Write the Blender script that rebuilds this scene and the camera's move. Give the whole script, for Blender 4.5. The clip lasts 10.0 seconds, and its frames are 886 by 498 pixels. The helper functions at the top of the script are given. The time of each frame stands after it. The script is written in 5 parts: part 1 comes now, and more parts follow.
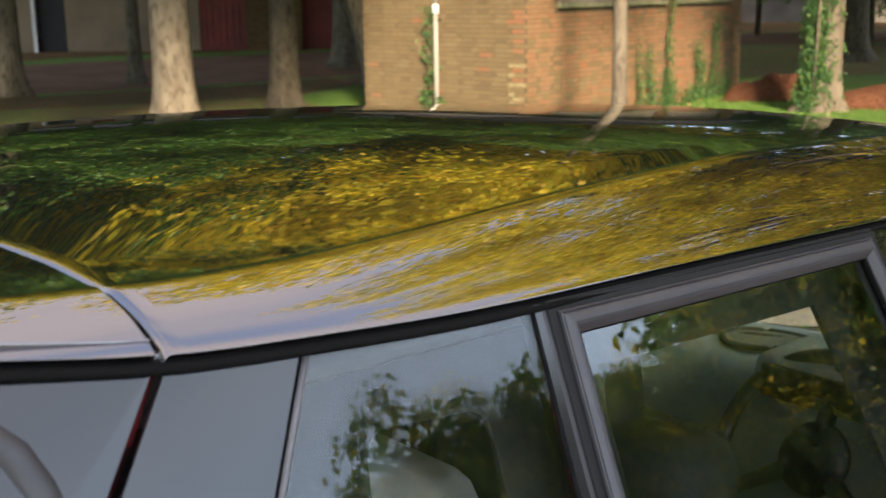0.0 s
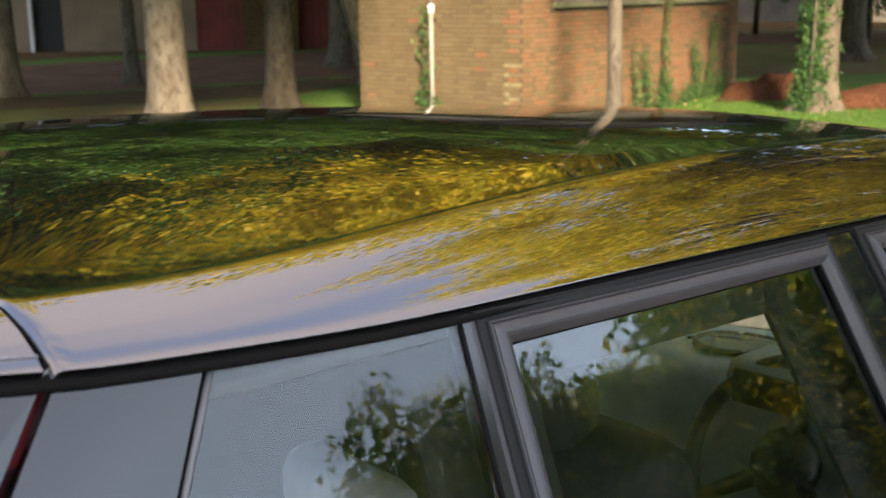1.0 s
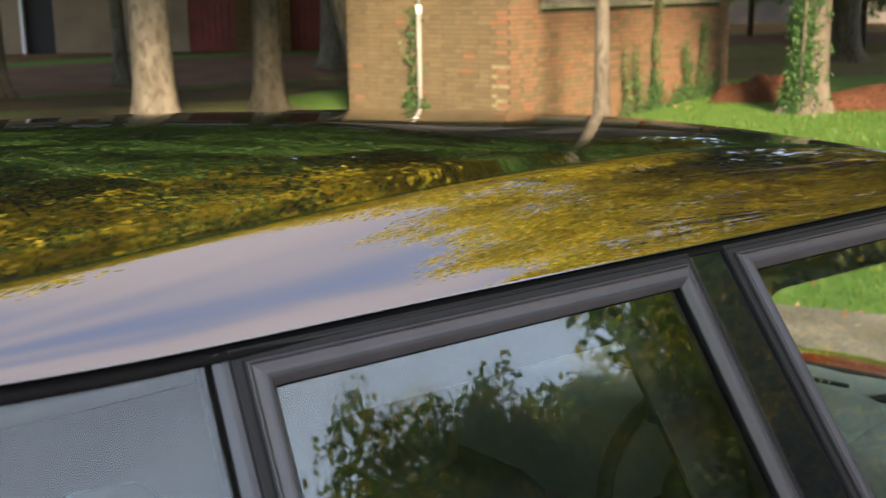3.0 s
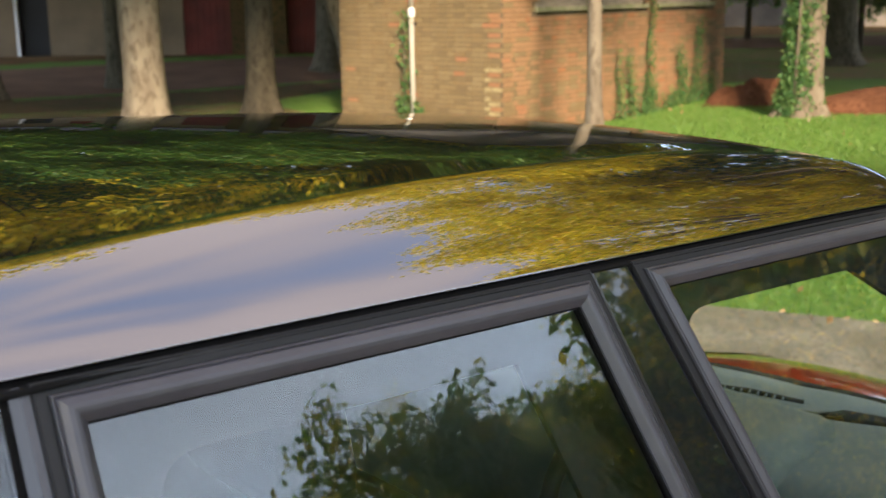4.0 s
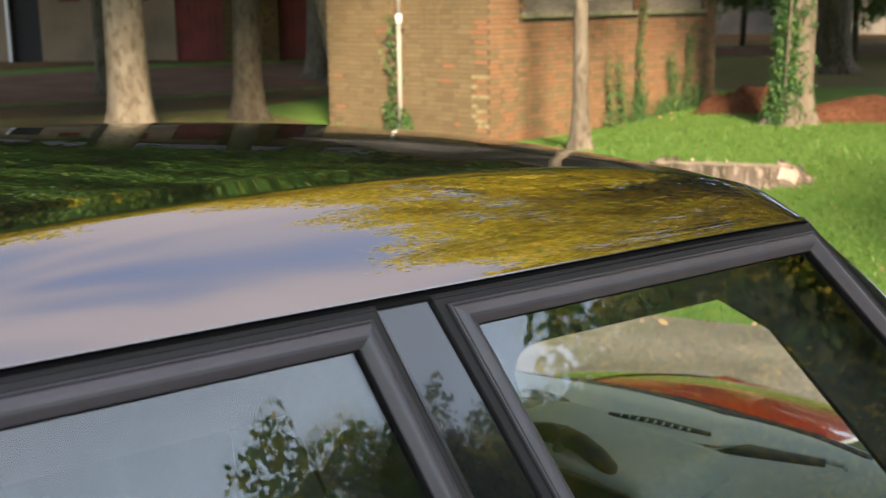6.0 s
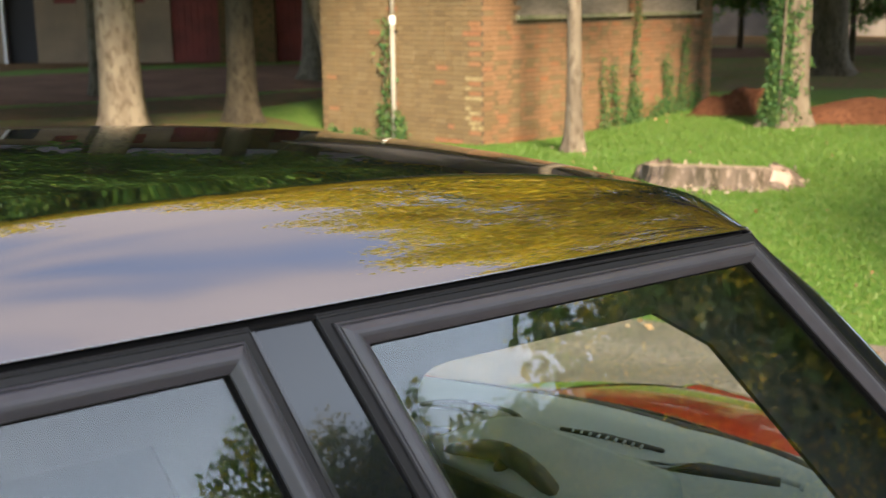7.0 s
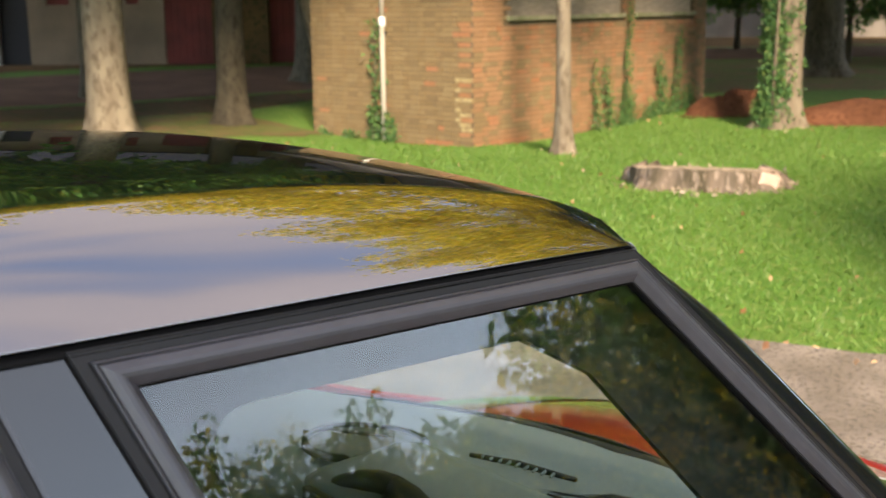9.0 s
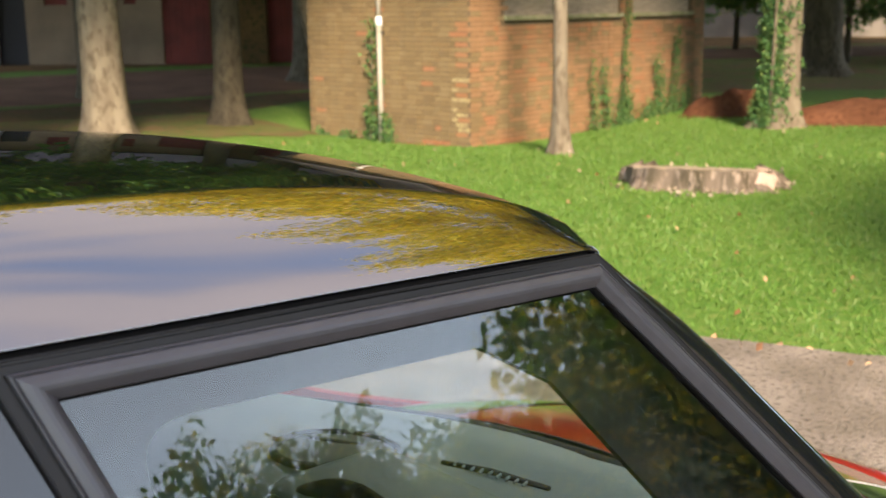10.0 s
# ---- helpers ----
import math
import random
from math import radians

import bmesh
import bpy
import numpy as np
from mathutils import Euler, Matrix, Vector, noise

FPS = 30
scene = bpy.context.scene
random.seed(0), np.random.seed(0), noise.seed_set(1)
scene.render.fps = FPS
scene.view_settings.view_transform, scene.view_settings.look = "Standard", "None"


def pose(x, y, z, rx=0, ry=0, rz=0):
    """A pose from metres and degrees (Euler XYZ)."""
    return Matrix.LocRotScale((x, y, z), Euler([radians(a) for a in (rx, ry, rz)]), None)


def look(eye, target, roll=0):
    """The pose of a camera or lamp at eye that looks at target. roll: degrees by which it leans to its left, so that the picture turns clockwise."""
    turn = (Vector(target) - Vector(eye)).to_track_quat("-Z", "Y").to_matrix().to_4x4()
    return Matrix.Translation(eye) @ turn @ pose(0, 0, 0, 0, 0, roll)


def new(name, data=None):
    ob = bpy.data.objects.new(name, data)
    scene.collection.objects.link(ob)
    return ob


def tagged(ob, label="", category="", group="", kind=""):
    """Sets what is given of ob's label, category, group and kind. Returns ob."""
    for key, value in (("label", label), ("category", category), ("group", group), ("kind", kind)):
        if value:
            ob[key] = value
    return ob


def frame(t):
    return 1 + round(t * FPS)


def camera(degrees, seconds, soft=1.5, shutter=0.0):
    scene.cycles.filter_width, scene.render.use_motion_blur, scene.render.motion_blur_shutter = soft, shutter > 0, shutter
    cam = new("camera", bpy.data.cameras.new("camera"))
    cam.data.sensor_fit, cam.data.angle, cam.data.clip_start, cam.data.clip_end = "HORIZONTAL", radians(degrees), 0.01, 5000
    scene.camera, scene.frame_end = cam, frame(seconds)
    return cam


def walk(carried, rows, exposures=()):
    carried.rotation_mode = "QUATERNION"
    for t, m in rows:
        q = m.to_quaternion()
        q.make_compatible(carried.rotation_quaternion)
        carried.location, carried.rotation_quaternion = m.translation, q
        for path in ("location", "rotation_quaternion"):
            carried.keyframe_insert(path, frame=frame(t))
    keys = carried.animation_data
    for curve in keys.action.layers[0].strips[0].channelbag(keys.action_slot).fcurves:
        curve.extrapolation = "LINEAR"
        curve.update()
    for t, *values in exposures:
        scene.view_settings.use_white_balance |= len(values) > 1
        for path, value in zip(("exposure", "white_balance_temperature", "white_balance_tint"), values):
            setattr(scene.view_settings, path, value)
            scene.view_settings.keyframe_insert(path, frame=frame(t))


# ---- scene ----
cam = camera(42.0, 10.0)
PATH = [
    (0, (-0.0184, -0.7164, 1.6966), (1.0440, 0.9198, 1.2560), -0.84),
    (0.5, (0.0091, -0.7188, 1.6959), (1.0718, 0.9171, 1.2549), -0.87),
    (1, (0.0454, -0.7219, 1.6958), (1.1081, 0.9139, 1.2547), -0.88),
    (1.5, (0.0843, -0.7241, 1.6952), (1.1469, 0.9119, 1.2541), -0.88),
    (2, (0.1309, -0.7251, 1.6938), (1.1940, 0.9106, 1.2528), -0.90),
    (2.5, (0.1825, -0.7247, 1.6915), (1.2457, 0.9112, 1.2512), -0.90),
    (4, (0.3751, -0.7086, 1.6790), (1.4385, 0.9288, 1.2455), -0.85),
    (4.5, (0.4289, -0.7082, 1.6763), (1.4932, 0.9296, 1.2463), -0.80),
    (5, (0.4843, -0.7105, 1.6757), (1.5497, 0.9276, 1.2494), -0.76),
    (5.5, (0.5388, -0.7075, 1.6734), (1.6038, 0.9314, 1.2492), -0.72),
    (7, (0.7042, -0.6867, 1.6634), (1.7696, 0.9531, 1.2440), -0.66),
    (7.5, (0.7559, -0.6804, 1.6603), (1.8211, 0.9599, 1.2424), -0.67),
    (8, (0.8057, -0.6760, 1.6577), (1.8707, 0.9646, 1.2402), -0.69),
    (8.5, (0.8518, -0.6690, 1.6545), (1.9164, 0.9718, 1.2372), -0.72),
    (9, (0.8907, -0.6618, 1.6514), (1.9550, 0.9793, 1.2346), -0.72),
    (9.5, (0.9230, -0.6561, 1.6487), (1.9870, 0.9853, 1.2320), -0.73),
    (10, (0.9442, -0.6528, 1.6471), (2.0084, 0.9885, 1.2303), -0.75),
]
walk(cam, [(t, look(eye, target, roll)) for t, eye, target, roll in PATH])

# ---- world and sun ----
SUN_AZ, SUN_EL = -24.0, 31.0          # degrees from -y towards +x, and above the horizon
sun_way = Vector((math.sin(radians(SUN_AZ)) * math.cos(radians(SUN_EL)), -math.cos(radians(SUN_AZ)) * math.cos(radians(SUN_EL)), math.sin(radians(SUN_EL))))
world = bpy.data.worlds.new("sky")
scene.world = world
world.use_nodes = True
wn, wl = world.node_tree.nodes, world.node_tree.links
wn.clear()
w_out = wn.new("ShaderNodeOutputWorld")
w_bg = wn.new("ShaderNodeBackground")
w_bg.inputs["Strength"].default_value = 1.0
w_sky = wn.new("ShaderNodeTexSky")
w_sky.sky_type = "NISHITA"
w_sky.sun_disc = False
w_sky.dust_density = 0.3
w_sky.ozone_density = 2.0
w_sky.sun_elevation = radians(SUN_EL)
w_sky.sun_rotation = math.atan2(sun_way.x, sun_way.y)
w_scale = wn.new("ShaderNodeVectorMath")
w_scale.operation = "SCALE"
w_scale.inputs["Scale"].default_value = 0.20
w_co = wn.new("ShaderNodeTexCoord")
w_map = wn.new("ShaderNodeMapping")
w_map.inputs["Scale"].default_value = (1.0, 1.0, 1.3)
w_noise = wn.new("ShaderNodeTexNoise")
w_noise.inputs["Scale"].default_value = 1.3
w_noise.inputs["Detail"].default_value = 3.5
w_noise.inputs["Roughness"].default_value = 0.55
w_noise.inputs["Distortion"].default_value = 0.4
w_ramp = wn.new("ShaderNodeValToRGB")
w_ramp.color_ramp.elements[0].position = 0.28
w_ramp.color_ramp.elements[1].position = 0.50
w_tint = wn.new("ShaderNodeValToRGB")
w_tint.color_ramp.elements[0].color = (0.68, 0.67, 0.76, 1)
w_tint.color_ramp.elements[1].color = (1.05, 0.97, 0.97, 1)
w_tint.color_ramp.elements[0].position = 0.42
w_tint.color_ramp.elements[1].position = 0.75
w_cl = wn.new("ShaderNodeVectorMath")
w_cl.operation = "SCALE"
w_cl.inputs["Scale"].default_value = 0.9
w_mix = wn.new("ShaderNodeMix")
w_mix.data_type = "RGBA"
# cloud is brighter and bluer towards the horizon
w_sep = wn.new("ShaderNodeSeparateXYZ")
w_lift = wn.new("ShaderNodeValToRGB")
w_lift.color_ramp.elements[0].color = (0.94, 1.22, 1.46, 1)
w_lift.color_ramp.elements[1].color = (0.58, 0.53, 0.52, 1)
w_lift.color_ramp.elements[0].position = 0.15
w_lift.color_ramp.elements[1].position = 0.65
w_grade = wn.new("ShaderNodeVectorMath")
w_grade.operation = "MULTIPLY"
wl.new(w_sky.outputs["Color"], w_scale.inputs[0])
wl.new(w_co.outputs["Generated"], w_map.inputs["Vector"])
wl.new(w_map.outputs["Vector"], w_noise.inputs["Vector"])
wl.new(w_noise.outputs["Fac"], w_ramp.inputs["Fac"])
wl.new(w_noise.outputs["Fac"], w_tint.inputs["Fac"])
wl.new(w_tint.outputs["Color"], w_cl.inputs[0])
wl.new(w_ramp.outputs["Color"], w_mix.inputs["Factor"])
wl.new(w_scale.outputs["Vector"], w_mix.inputs["A"])
wl.new(w_co.outputs["Generated"], w_sep.inputs["Vector"])
wl.new(w_sep.outputs["Z"], w_lift.inputs["Fac"])
wl.new(w_cl.outputs["Vector"], w_grade.inputs[0])
wl.new(w_lift.outputs["Color"], w_grade.inputs[1])
wl.new(w_grade.outputs["Vector"], w_mix.inputs["B"])
wl.new(w_mix.outputs["Result"], w_bg.inputs["Color"])
wl.new(w_bg.outputs["Background"], w_out.inputs["Surface"])

sun = new("sun", bpy.data.lights.new("sun", "SUN"))
sun.data.energy = 4.3
sun.data.angle = radians(10.0)
sun.data.color = (1.0, 0.82, 0.6)
sun.matrix_world = look(sun_way * 60, (0, 0, 0))
scene.view_settings.exposure = 1.58
cam.data.dof.use_dof = True
cam.data.dof.focus_distance = 1.25
cam.data.dof.aperture_fstop = 11.0


# ---- materials ----
def material(name, base, rough=0.6, metal=0.0, second=None, scale=8.0, third=None, fine=60.0, bump=0.0, bump_scale=80.0,
             island=None, random_object=0.0, coat=0.0, spec=None, transmission=0.0, ior=1.5, translucent=0.0, stretch=(1, 1, 1)):
    """A principled surface: base and second mix by broad noise, third comes in by fine noise; island gives colours picked piece by piece."""
    m = bpy.data.materials.new(name)
    m.use_nodes = True
    n, l = m.node_tree.nodes, m.node_tree.links
    b = n["Principled BSDF"]
    b.inputs["Base Color"].default_value = (*base, 1)
    b.inputs["Roughness"].default_value = rough
    b.inputs["Metallic"].default_value = metal
    b.inputs["Coat Weight"].default_value = coat
    b.inputs["Coat Roughness"].default_value = 0.006
    b.inputs["Specular IOR Level"].default_value = spec if spec is not None else 0.12 if rough >= 0.85 else 0.5
    b.inputs["Transmission Weight"].default_value = transmission
    b.inputs["IOR"].default_value = ior
    co = n.new("ShaderNodeTexCoord")
    mp = n.new("ShaderNodeMapping")
    mp.inputs["Scale"].default_value = stretch
    l.new(co.outputs["Object"], mp.inputs["Vector"])
    out = None
    if second:
        t = n.new("ShaderNodeTexNoise")
        t.inputs["Scale"].default_value = scale
        t.inputs["Detail"].default_value = 6
        l.new(mp.outputs["Vector"], t.inputs["Vector"])
        r = n.new("ShaderNodeValToRGB")
        r.color_ramp.elements[0].position, r.color_ramp.elements[1].position = 0.38, 0.64
        r.color_ramp.elements[0].color, r.color_ramp.elements[1].color = (*base, 1), (*second, 1)
        l.new(t.outputs["Fac"], r.inputs["Fac"])
        out = r.outputs["Color"]
    if third and out:
        t2 = n.new("ShaderNodeTexNoise")
        t2.inputs["Scale"].default_value = fine
        t2.inputs["Detail"].default_value = 4
        l.new(mp.outputs["Vector"], t2.inputs["Vector"])
        r2 = n.new("ShaderNodeValToRGB")
        r2.color_ramp.elements[0].position, r2.color_ramp.elements[1].position = 0.5, 0.68
        l.new(t2.outputs["Fac"], r2.inputs["Fac"])
        x = n.new("ShaderNodeMix")
        x.data_type = "RGBA"
        l.new(r2.outputs["Color"], x.inputs["Factor"])
        l.new(out, x.inputs["A"])
        x.inputs["B"].default_value = (*third, 1)
        out = x.outputs["Result"]
    if island:
        g = n.new("ShaderNodeNewGeometry")
        oi = n.new("ShaderNodeObjectInfo")
        a = n.new("ShaderNodeMath")
        a.operation = "ADD"
        f = n.new("ShaderNodeMath")
        f.operation = "FRACT"
        l.new(g.outputs["Random Per Island"], a.inputs[0])
        l.new(oi.outputs["Random"], a.inputs[1])
        l.new(a.outputs[0], f.inputs[0])
        r3 = n.new("ShaderNodeValToRGB")
        e = r3.color_ramp.elements
        while len(e) < len(island):
            e.new(0.5)
        for k, c in enumerate(island):
            e[k].position = k / (len(island) - 1)
            e[k].color = (*c, 1)
        l.new(f.outputs[0], r3.inputs["Fac"])
        if out:
            x = n.new("ShaderNodeMix")
            x.data_type = "RGBA"
            x.inputs["Factor"].default_value = 0.65
            l.new(out, x.inputs["A"])
            l.new(r3.outputs["Color"], x.inputs["B"])
            out = x.outputs["Result"]
        else:
            out = r3.outputs["Color"]
    if out:
        l.new(out, b.inputs["Base Color"])
    if bump:
        t3 = n.new("ShaderNodeTexNoise")
        t3.inputs["Scale"].default_value = bump_scale
        t3.inputs["Detail"].default_value = 6
        l.new(mp.outputs["Vector"], t3.inputs["Vector"])
        bp = n.new("ShaderNodeBump")
        bp.inputs["Strength"].default_value = bump
        bp.inputs["Distance"].default_value = 0.02
        l.new(t3.outputs["Fac"], bp.inputs["Height"])
        l.new(bp.outputs["Normal"], b.inputs["Normal"])
    if translucent:
        tr = n.new("ShaderNodeBsdfTranslucent")
        if out:
            l.new(out, tr.inputs["Color"])
        mx = n.new("ShaderNodeMixShader")
        mx.inputs[0].default_value = translucent
        l.new(b.outputs[0], mx.inputs[1])
        l.new(tr.outputs[0], mx.inputs[2])
        l.new(mx.outputs[0], n["Material Output"].inputs["Surface"])
    return m


M = {}
M["paint"] = material("black_car_paint", (0.006, 0.006, 0.008), rough=0.25, coat=1.0, spec=0.05)
M["paint"].node_tree.nodes["Principled BSDF"].inputs["Coat IOR"].default_value = 3.5
M["red"] = material("red_car_paint", (0.36, 0.018, 0.012), rough=0.3, coat=1.0)
M["jamb"] = material("dull_red_jamb", (0.13, 0.004, 0.008), rough=0.5, spec=0.3)
# darker copy of the jamb red: shade deep in the gap, as colour
M["jamb_shade"] = material("shaded_red_jamb", (0.035, 0.003, 0.006), rough=0.5, spec=0.2)
M["trim"] = material("satin_black_trim", (0.058, 0.057, 0.066), rough=0.36, second=(0.067, 0.066, 0.076), scale=30, bump=0.02, bump_scale=600, spec=0.6)
M["flange"] = material("matt_black_flange", (0.018, 0.018, 0.019), rough=0.55, spec=0.35)
M["rubber"] = material("black_rubber", (0.005, 0.005, 0.005), rough=0.75, spec=0.15)
M["chrome"] = material("worn_metal_strip", (0.30, 0.31, 0.34), rough=0.25, metal=0.9)
M["bead"] = material("grey_plastic_bead", (0.16, 0.16, 0.175), rough=0.32, spec=0.8)
M["gloss"] = material("gloss_black_strip", (0.03, 0.03, 0.034), rough=0.12, spec=0.8)
M["glass"] = material("tinted_car_glass", (0.93, 0.97, 0.95), rough=0.0, transmission=1.0, ior=1.66)
M["screen"] = bpy.data.materials.new("clear_windscreen_glass")
M["screen"].use_nodes = True
s_n, s_l = M["screen"].node_tree.nodes, M["screen"].node_tree.links
s_clear, s_gloss, s_mix = s_n.new("ShaderNodeBsdfTransparent"), s_n.new("ShaderNodeBsdfGlossy"), s_n.new("ShaderNodeMixShader")
s_clear.inputs["Color"].default_value = (0.93, 0.97, 0.95, 1)
s_gloss.inputs["Roughness"].default_value = 0.0
s_mix.inputs[0].default_value = 0.05
s_l.new(s_clear.outputs[0], s_mix.inputs[1])
s_l.new(s_gloss.outputs[0], s_mix.inputs[2])
s_l.new(s_mix.outputs[0], s_n["Material Output"].inputs["Surface"])
M["corner"] = material("gloss_corner_glass", (0.010, 0.011, 0.013), rough=0.05, coat=1.0, spec=0.4)
M["corner"].node_tree.nodes["Principled BSDF"].inputs["Coat IOR"].default_value = 1.5
M["dull_render"] = material("dull_render", (0.24, 0.21, 0.18), rough=0.9, second=(0.17, 0.15, 0.13), scale=1.2)
M["dark_glass"] = material("privacy_glass", (0.72, 0.76, 0.78), rough=0.0, transmission=1.0, ior=1.55)
M["dash"] = material("grey_dash_plastic", (0.25, 0.31, 0.30), rough=0.55, second=(0.28, 0.34, 0.33), scale=12, bump=0.05, bump_scale=900)
M["tray"] = material("dull_tray_plastic", (0.12, 0.14, 0.12), rough=0.6, second=(0.15, 0.17, 0.15), scale=20, bump=0.05, bump_scale=900)
M["dark_plastic"] = material("dark_plastic", (0.02, 0.021, 0.022), rough=0.5)
M["liner"] = material("grey_headliner", (0.30, 0.30, 0.29), rough=0.9)
M["inner"] = material("charcoal_inner_trim", (0.018, 0.019, 0.02), rough=0.75)
M["seat"] = material("pale_grey_seat_cloth", (0.55, 0.55, 0.53), rough=0.85, second=(0.48, 0.48, 0.47), scale=40, bump=0.15, bump_scale=700)
M["tyre"] = material("tyre_rubber", (0.015, 0.015, 0.015), rough=0.85)
M["alloy"] = material("wheel_alloy", (0.45, 0.45, 0.46), rough=0.35, metal=0.9)
M["grass"] = material("mown_grass", (0.078, 0.165, 0.026), rough=0.9, second=(0.108, 0.19, 0.036), scale=0.9, third=(0.16, 0.21, 0.055), fine=14, bump=0.6, bump_scale=45)
M["blade"] = material("grass_blades", (0.06, 0.14, 0.02), rough=0.6, island=[(0.07, 0.165, 0.02), (0.11, 0.22, 0.03), (0.14, 0.25, 0.04), (0.18, 0.24, 0.07)], translucent=0.3)
M["gravel"] = material("gravel_track", (0.198, 0.167, 0.135), rough=0.95, second=(0.306, 0.261, 0.221), scale=2.2, third=(0.117, 0.099, 0.081), fine=38, bump=0.9, bump_scale=60)
M["tarmac"] = material("path_tarmac", (0.12, 0.075, 0.046), rough=0.9, second=(0.16, 0.098, 0.06), scale=1.5, bump=0.4, bump_scale=70)
# two rough grass colours, darkened to carry the shade under the trees
M["worn"] = material("shade_tinted_worn_grass", (0.085, 0.068, 0.028), rough=1.0, second=(0.12, 0.072, 0.036), scale=0.9, third=(0.05, 0.065, 0.02), fine=7, bump=0.6, bump_scale=30)
M["shade_green"] = material("shade_tinted_rough_grass", (0.12, 0.13, 0.04), rough=1.0, second=(0.15, 0.10, 0.05), scale=0.9, third=(0.07, 0.11, 0.03), fine=7, bump=0.6, bump_scale=30)
M["soil"] = material("red_brown_soil", (0.10, 0.042, 0.022), rough=1.0, second=(0.15, 0.064, 0.034), scale=3, third=(0.07, 0.028, 0.015), fine=16, bump=1.0, bump_scale=20)
M["litter"] = material("leaf_litter_ground", (0.11, 0.068, 0.032), rough=1.0, second=(0.16, 0.095, 0.04), scale=1.2, third=(0.05, 0.055, 0.02), fine=9, bump=0.6, bump_scale=25)
M["brick"] = material("yellow_stock_brick", (0.178, 0.120, 0.066), rough=0.92, second=(0.147, 0.101, 0.059), scale=3, third=(0.217, 0.163, 0.096), fine=45,
                      island=[(0.185, 0.131, 0.066), (0.232, 0.167, 0.086), (0.163, 0.116, 0.062), (0.248, 0.182, 0.096), (0.209, 0.140, 0.069), (0.202, 0.151, 0.081)], bump=0.5, bump_scale=90)
M["brick_red"] = material("orange_red_brick", (0.286, 0.128, 0.066), rough=0.92, second=(0.240, 0.131, 0.074), scale=5,
                          island=[(0.279, 0.131, 0.062), (0.300, 0.145, 0.080), (0.294, 0.163, 0.086), (0.256, 0.116, 0.059)], bump=0.5, bump_scale=90)
M["mortar"] = material("old_lime_mortar", (0.125, 0.09, 0.055), rough=1.0, second=(0.15, 0.11, 0.07), scale=6, bump=0.5, bump_scale=120)
M["plaster"] = material("stained_white_render", (0.29, 0.215, 0.14), rough=0.95, second=(0.20, 0.15, 0.10), scale=0.8, bump=0.3, bump_scale=20)
M["redwood"] = material("faded_red_timber", (0.19, 0.035, 0.025), rough=0.8, second=(0.13, 0.028, 0.02), scale=2, bump=0.3, bump_scale=30)
M["dark"] = material("dark_door_timber", (0.018, 0.015, 0.016), rough=0.7)
M["slate"] = material("slate_roof", (0.050, 0.050, 0.055), rough=0.8, second=(0.072, 0.066, 0.066), scale=3)
M["board"] = material("weathered_window_board", (0.20, 0.17, 0.135), rough=0.9, second=(0.27, 0.23, 0.18), scale=6, bump=0.3, bump_scale=50, stretch=(1, 1, 6))
M["stone"] = material("mossy_stone_sill", (0.26, 0.24, 0.16), rough=0.9, second=(0.18, 0.19, 0.10), scale=9, bump=0.4, bump_scale=60)
M["pipe"] = material("galvanised_pipe", (0.36, 0.33, 0.28), rough=0.5, second=(0.28, 0.25, 0.2), scale=10, stretch=(1, 1, 0.2))
M["white"] = material("white_paint", (0.8, 0.79, 0.76), rough=0.5)
M["bark"] = material("smooth_grey_bark", (0.140, 0.111, 0.081), rough=0.95, second=(0.196, 0.162, 0.119), scale=4, third=(0.093, 0.072, 0.051), fine=14, bump=0.5, bump_scale=18, stretch=(1, 1, 0.5))
M["bark_dark"] = material("rough_brown_bark", (0.10, 0.085, 0.06), rough=1.0, second=(0.16, 0.135, 0.095), scale=7, third=(0.055, 0.05, 0.03), fine=22, bump=0.9, bump_scale=16, stretch=(1, 1, 0.3))
M["bark_mid"] = material("grey_brown_bark", (0.063, 0.052, 0.036), rough=0.95, second=(0.088, 0.073, 0.050), scale=5, third=(0.041, 0.034, 0.023), fine=18, bump=0.7, bump_scale=18, stretch=(1, 1, 0.5))
M["stump_bark"] = material("old_stump_bark", (0.15, 0.115, 0.09), rough=1.0, second=(0.06, 0.05, 0.032), scale=7, third=(0.27, 0.21, 0.17), fine=20, bump=0.9, bump_scale=22, stretch=(1, 1, 0.35))
M["cut_wood"] = material("grey_cut_wood", (0.36, 0.29, 0.215), rough=0.95, second=(0.25, 0.20, 0.15), scale=5, bump=0.4, bump_scale=40)
M["split_wood"] = material("pale_split_wood", (0.58, 0.42, 0.34), rough=0.9, second=(0.38, 0.27, 0.21), scale=9, bump=0.3, bump_scale=30, stretch=(1, 1, 0.3))
GREENS = [(0.035, 0.10, 0.020), (0.055, 0.15, 0.028), (0.085, 0.20, 0.034), (0.12, 0.22, 0.03), (0.065, 0.16, 0.03), (0.22, 0.24, 0.03)]
GOLDS = [(0.26, 0.29, 0.018), (0.53, 0.49, 0.022), (0.82, 0.645, 0.035), (0.86, 0.645, 0.035), (0.43, 0.44, 0.02), (0.83, 0.54, 0.04)]
M["leaf"] = material("green_leaves", GREENS[0], rough=0.45, island=GREENS, translucent=0.36)
M["mixed_leaf"] = material("dark_and_yellow_leaves", GREENS[0], rough=0.45, island=[(0.11, 0.21, 0.04), (0.15, 0.25, 0.045), (0.08, 0.17, 0.035), (0.10, 0.20, 0.035), (0.26, 0.30, 0.05), (0.40, 0.36, 0.055)], translucent=0.5)
M["gold_leaf"] = material("turning_yellow_leaves", GOLDS[0], rough=0.45, island=GOLDS, translucent=0.48)
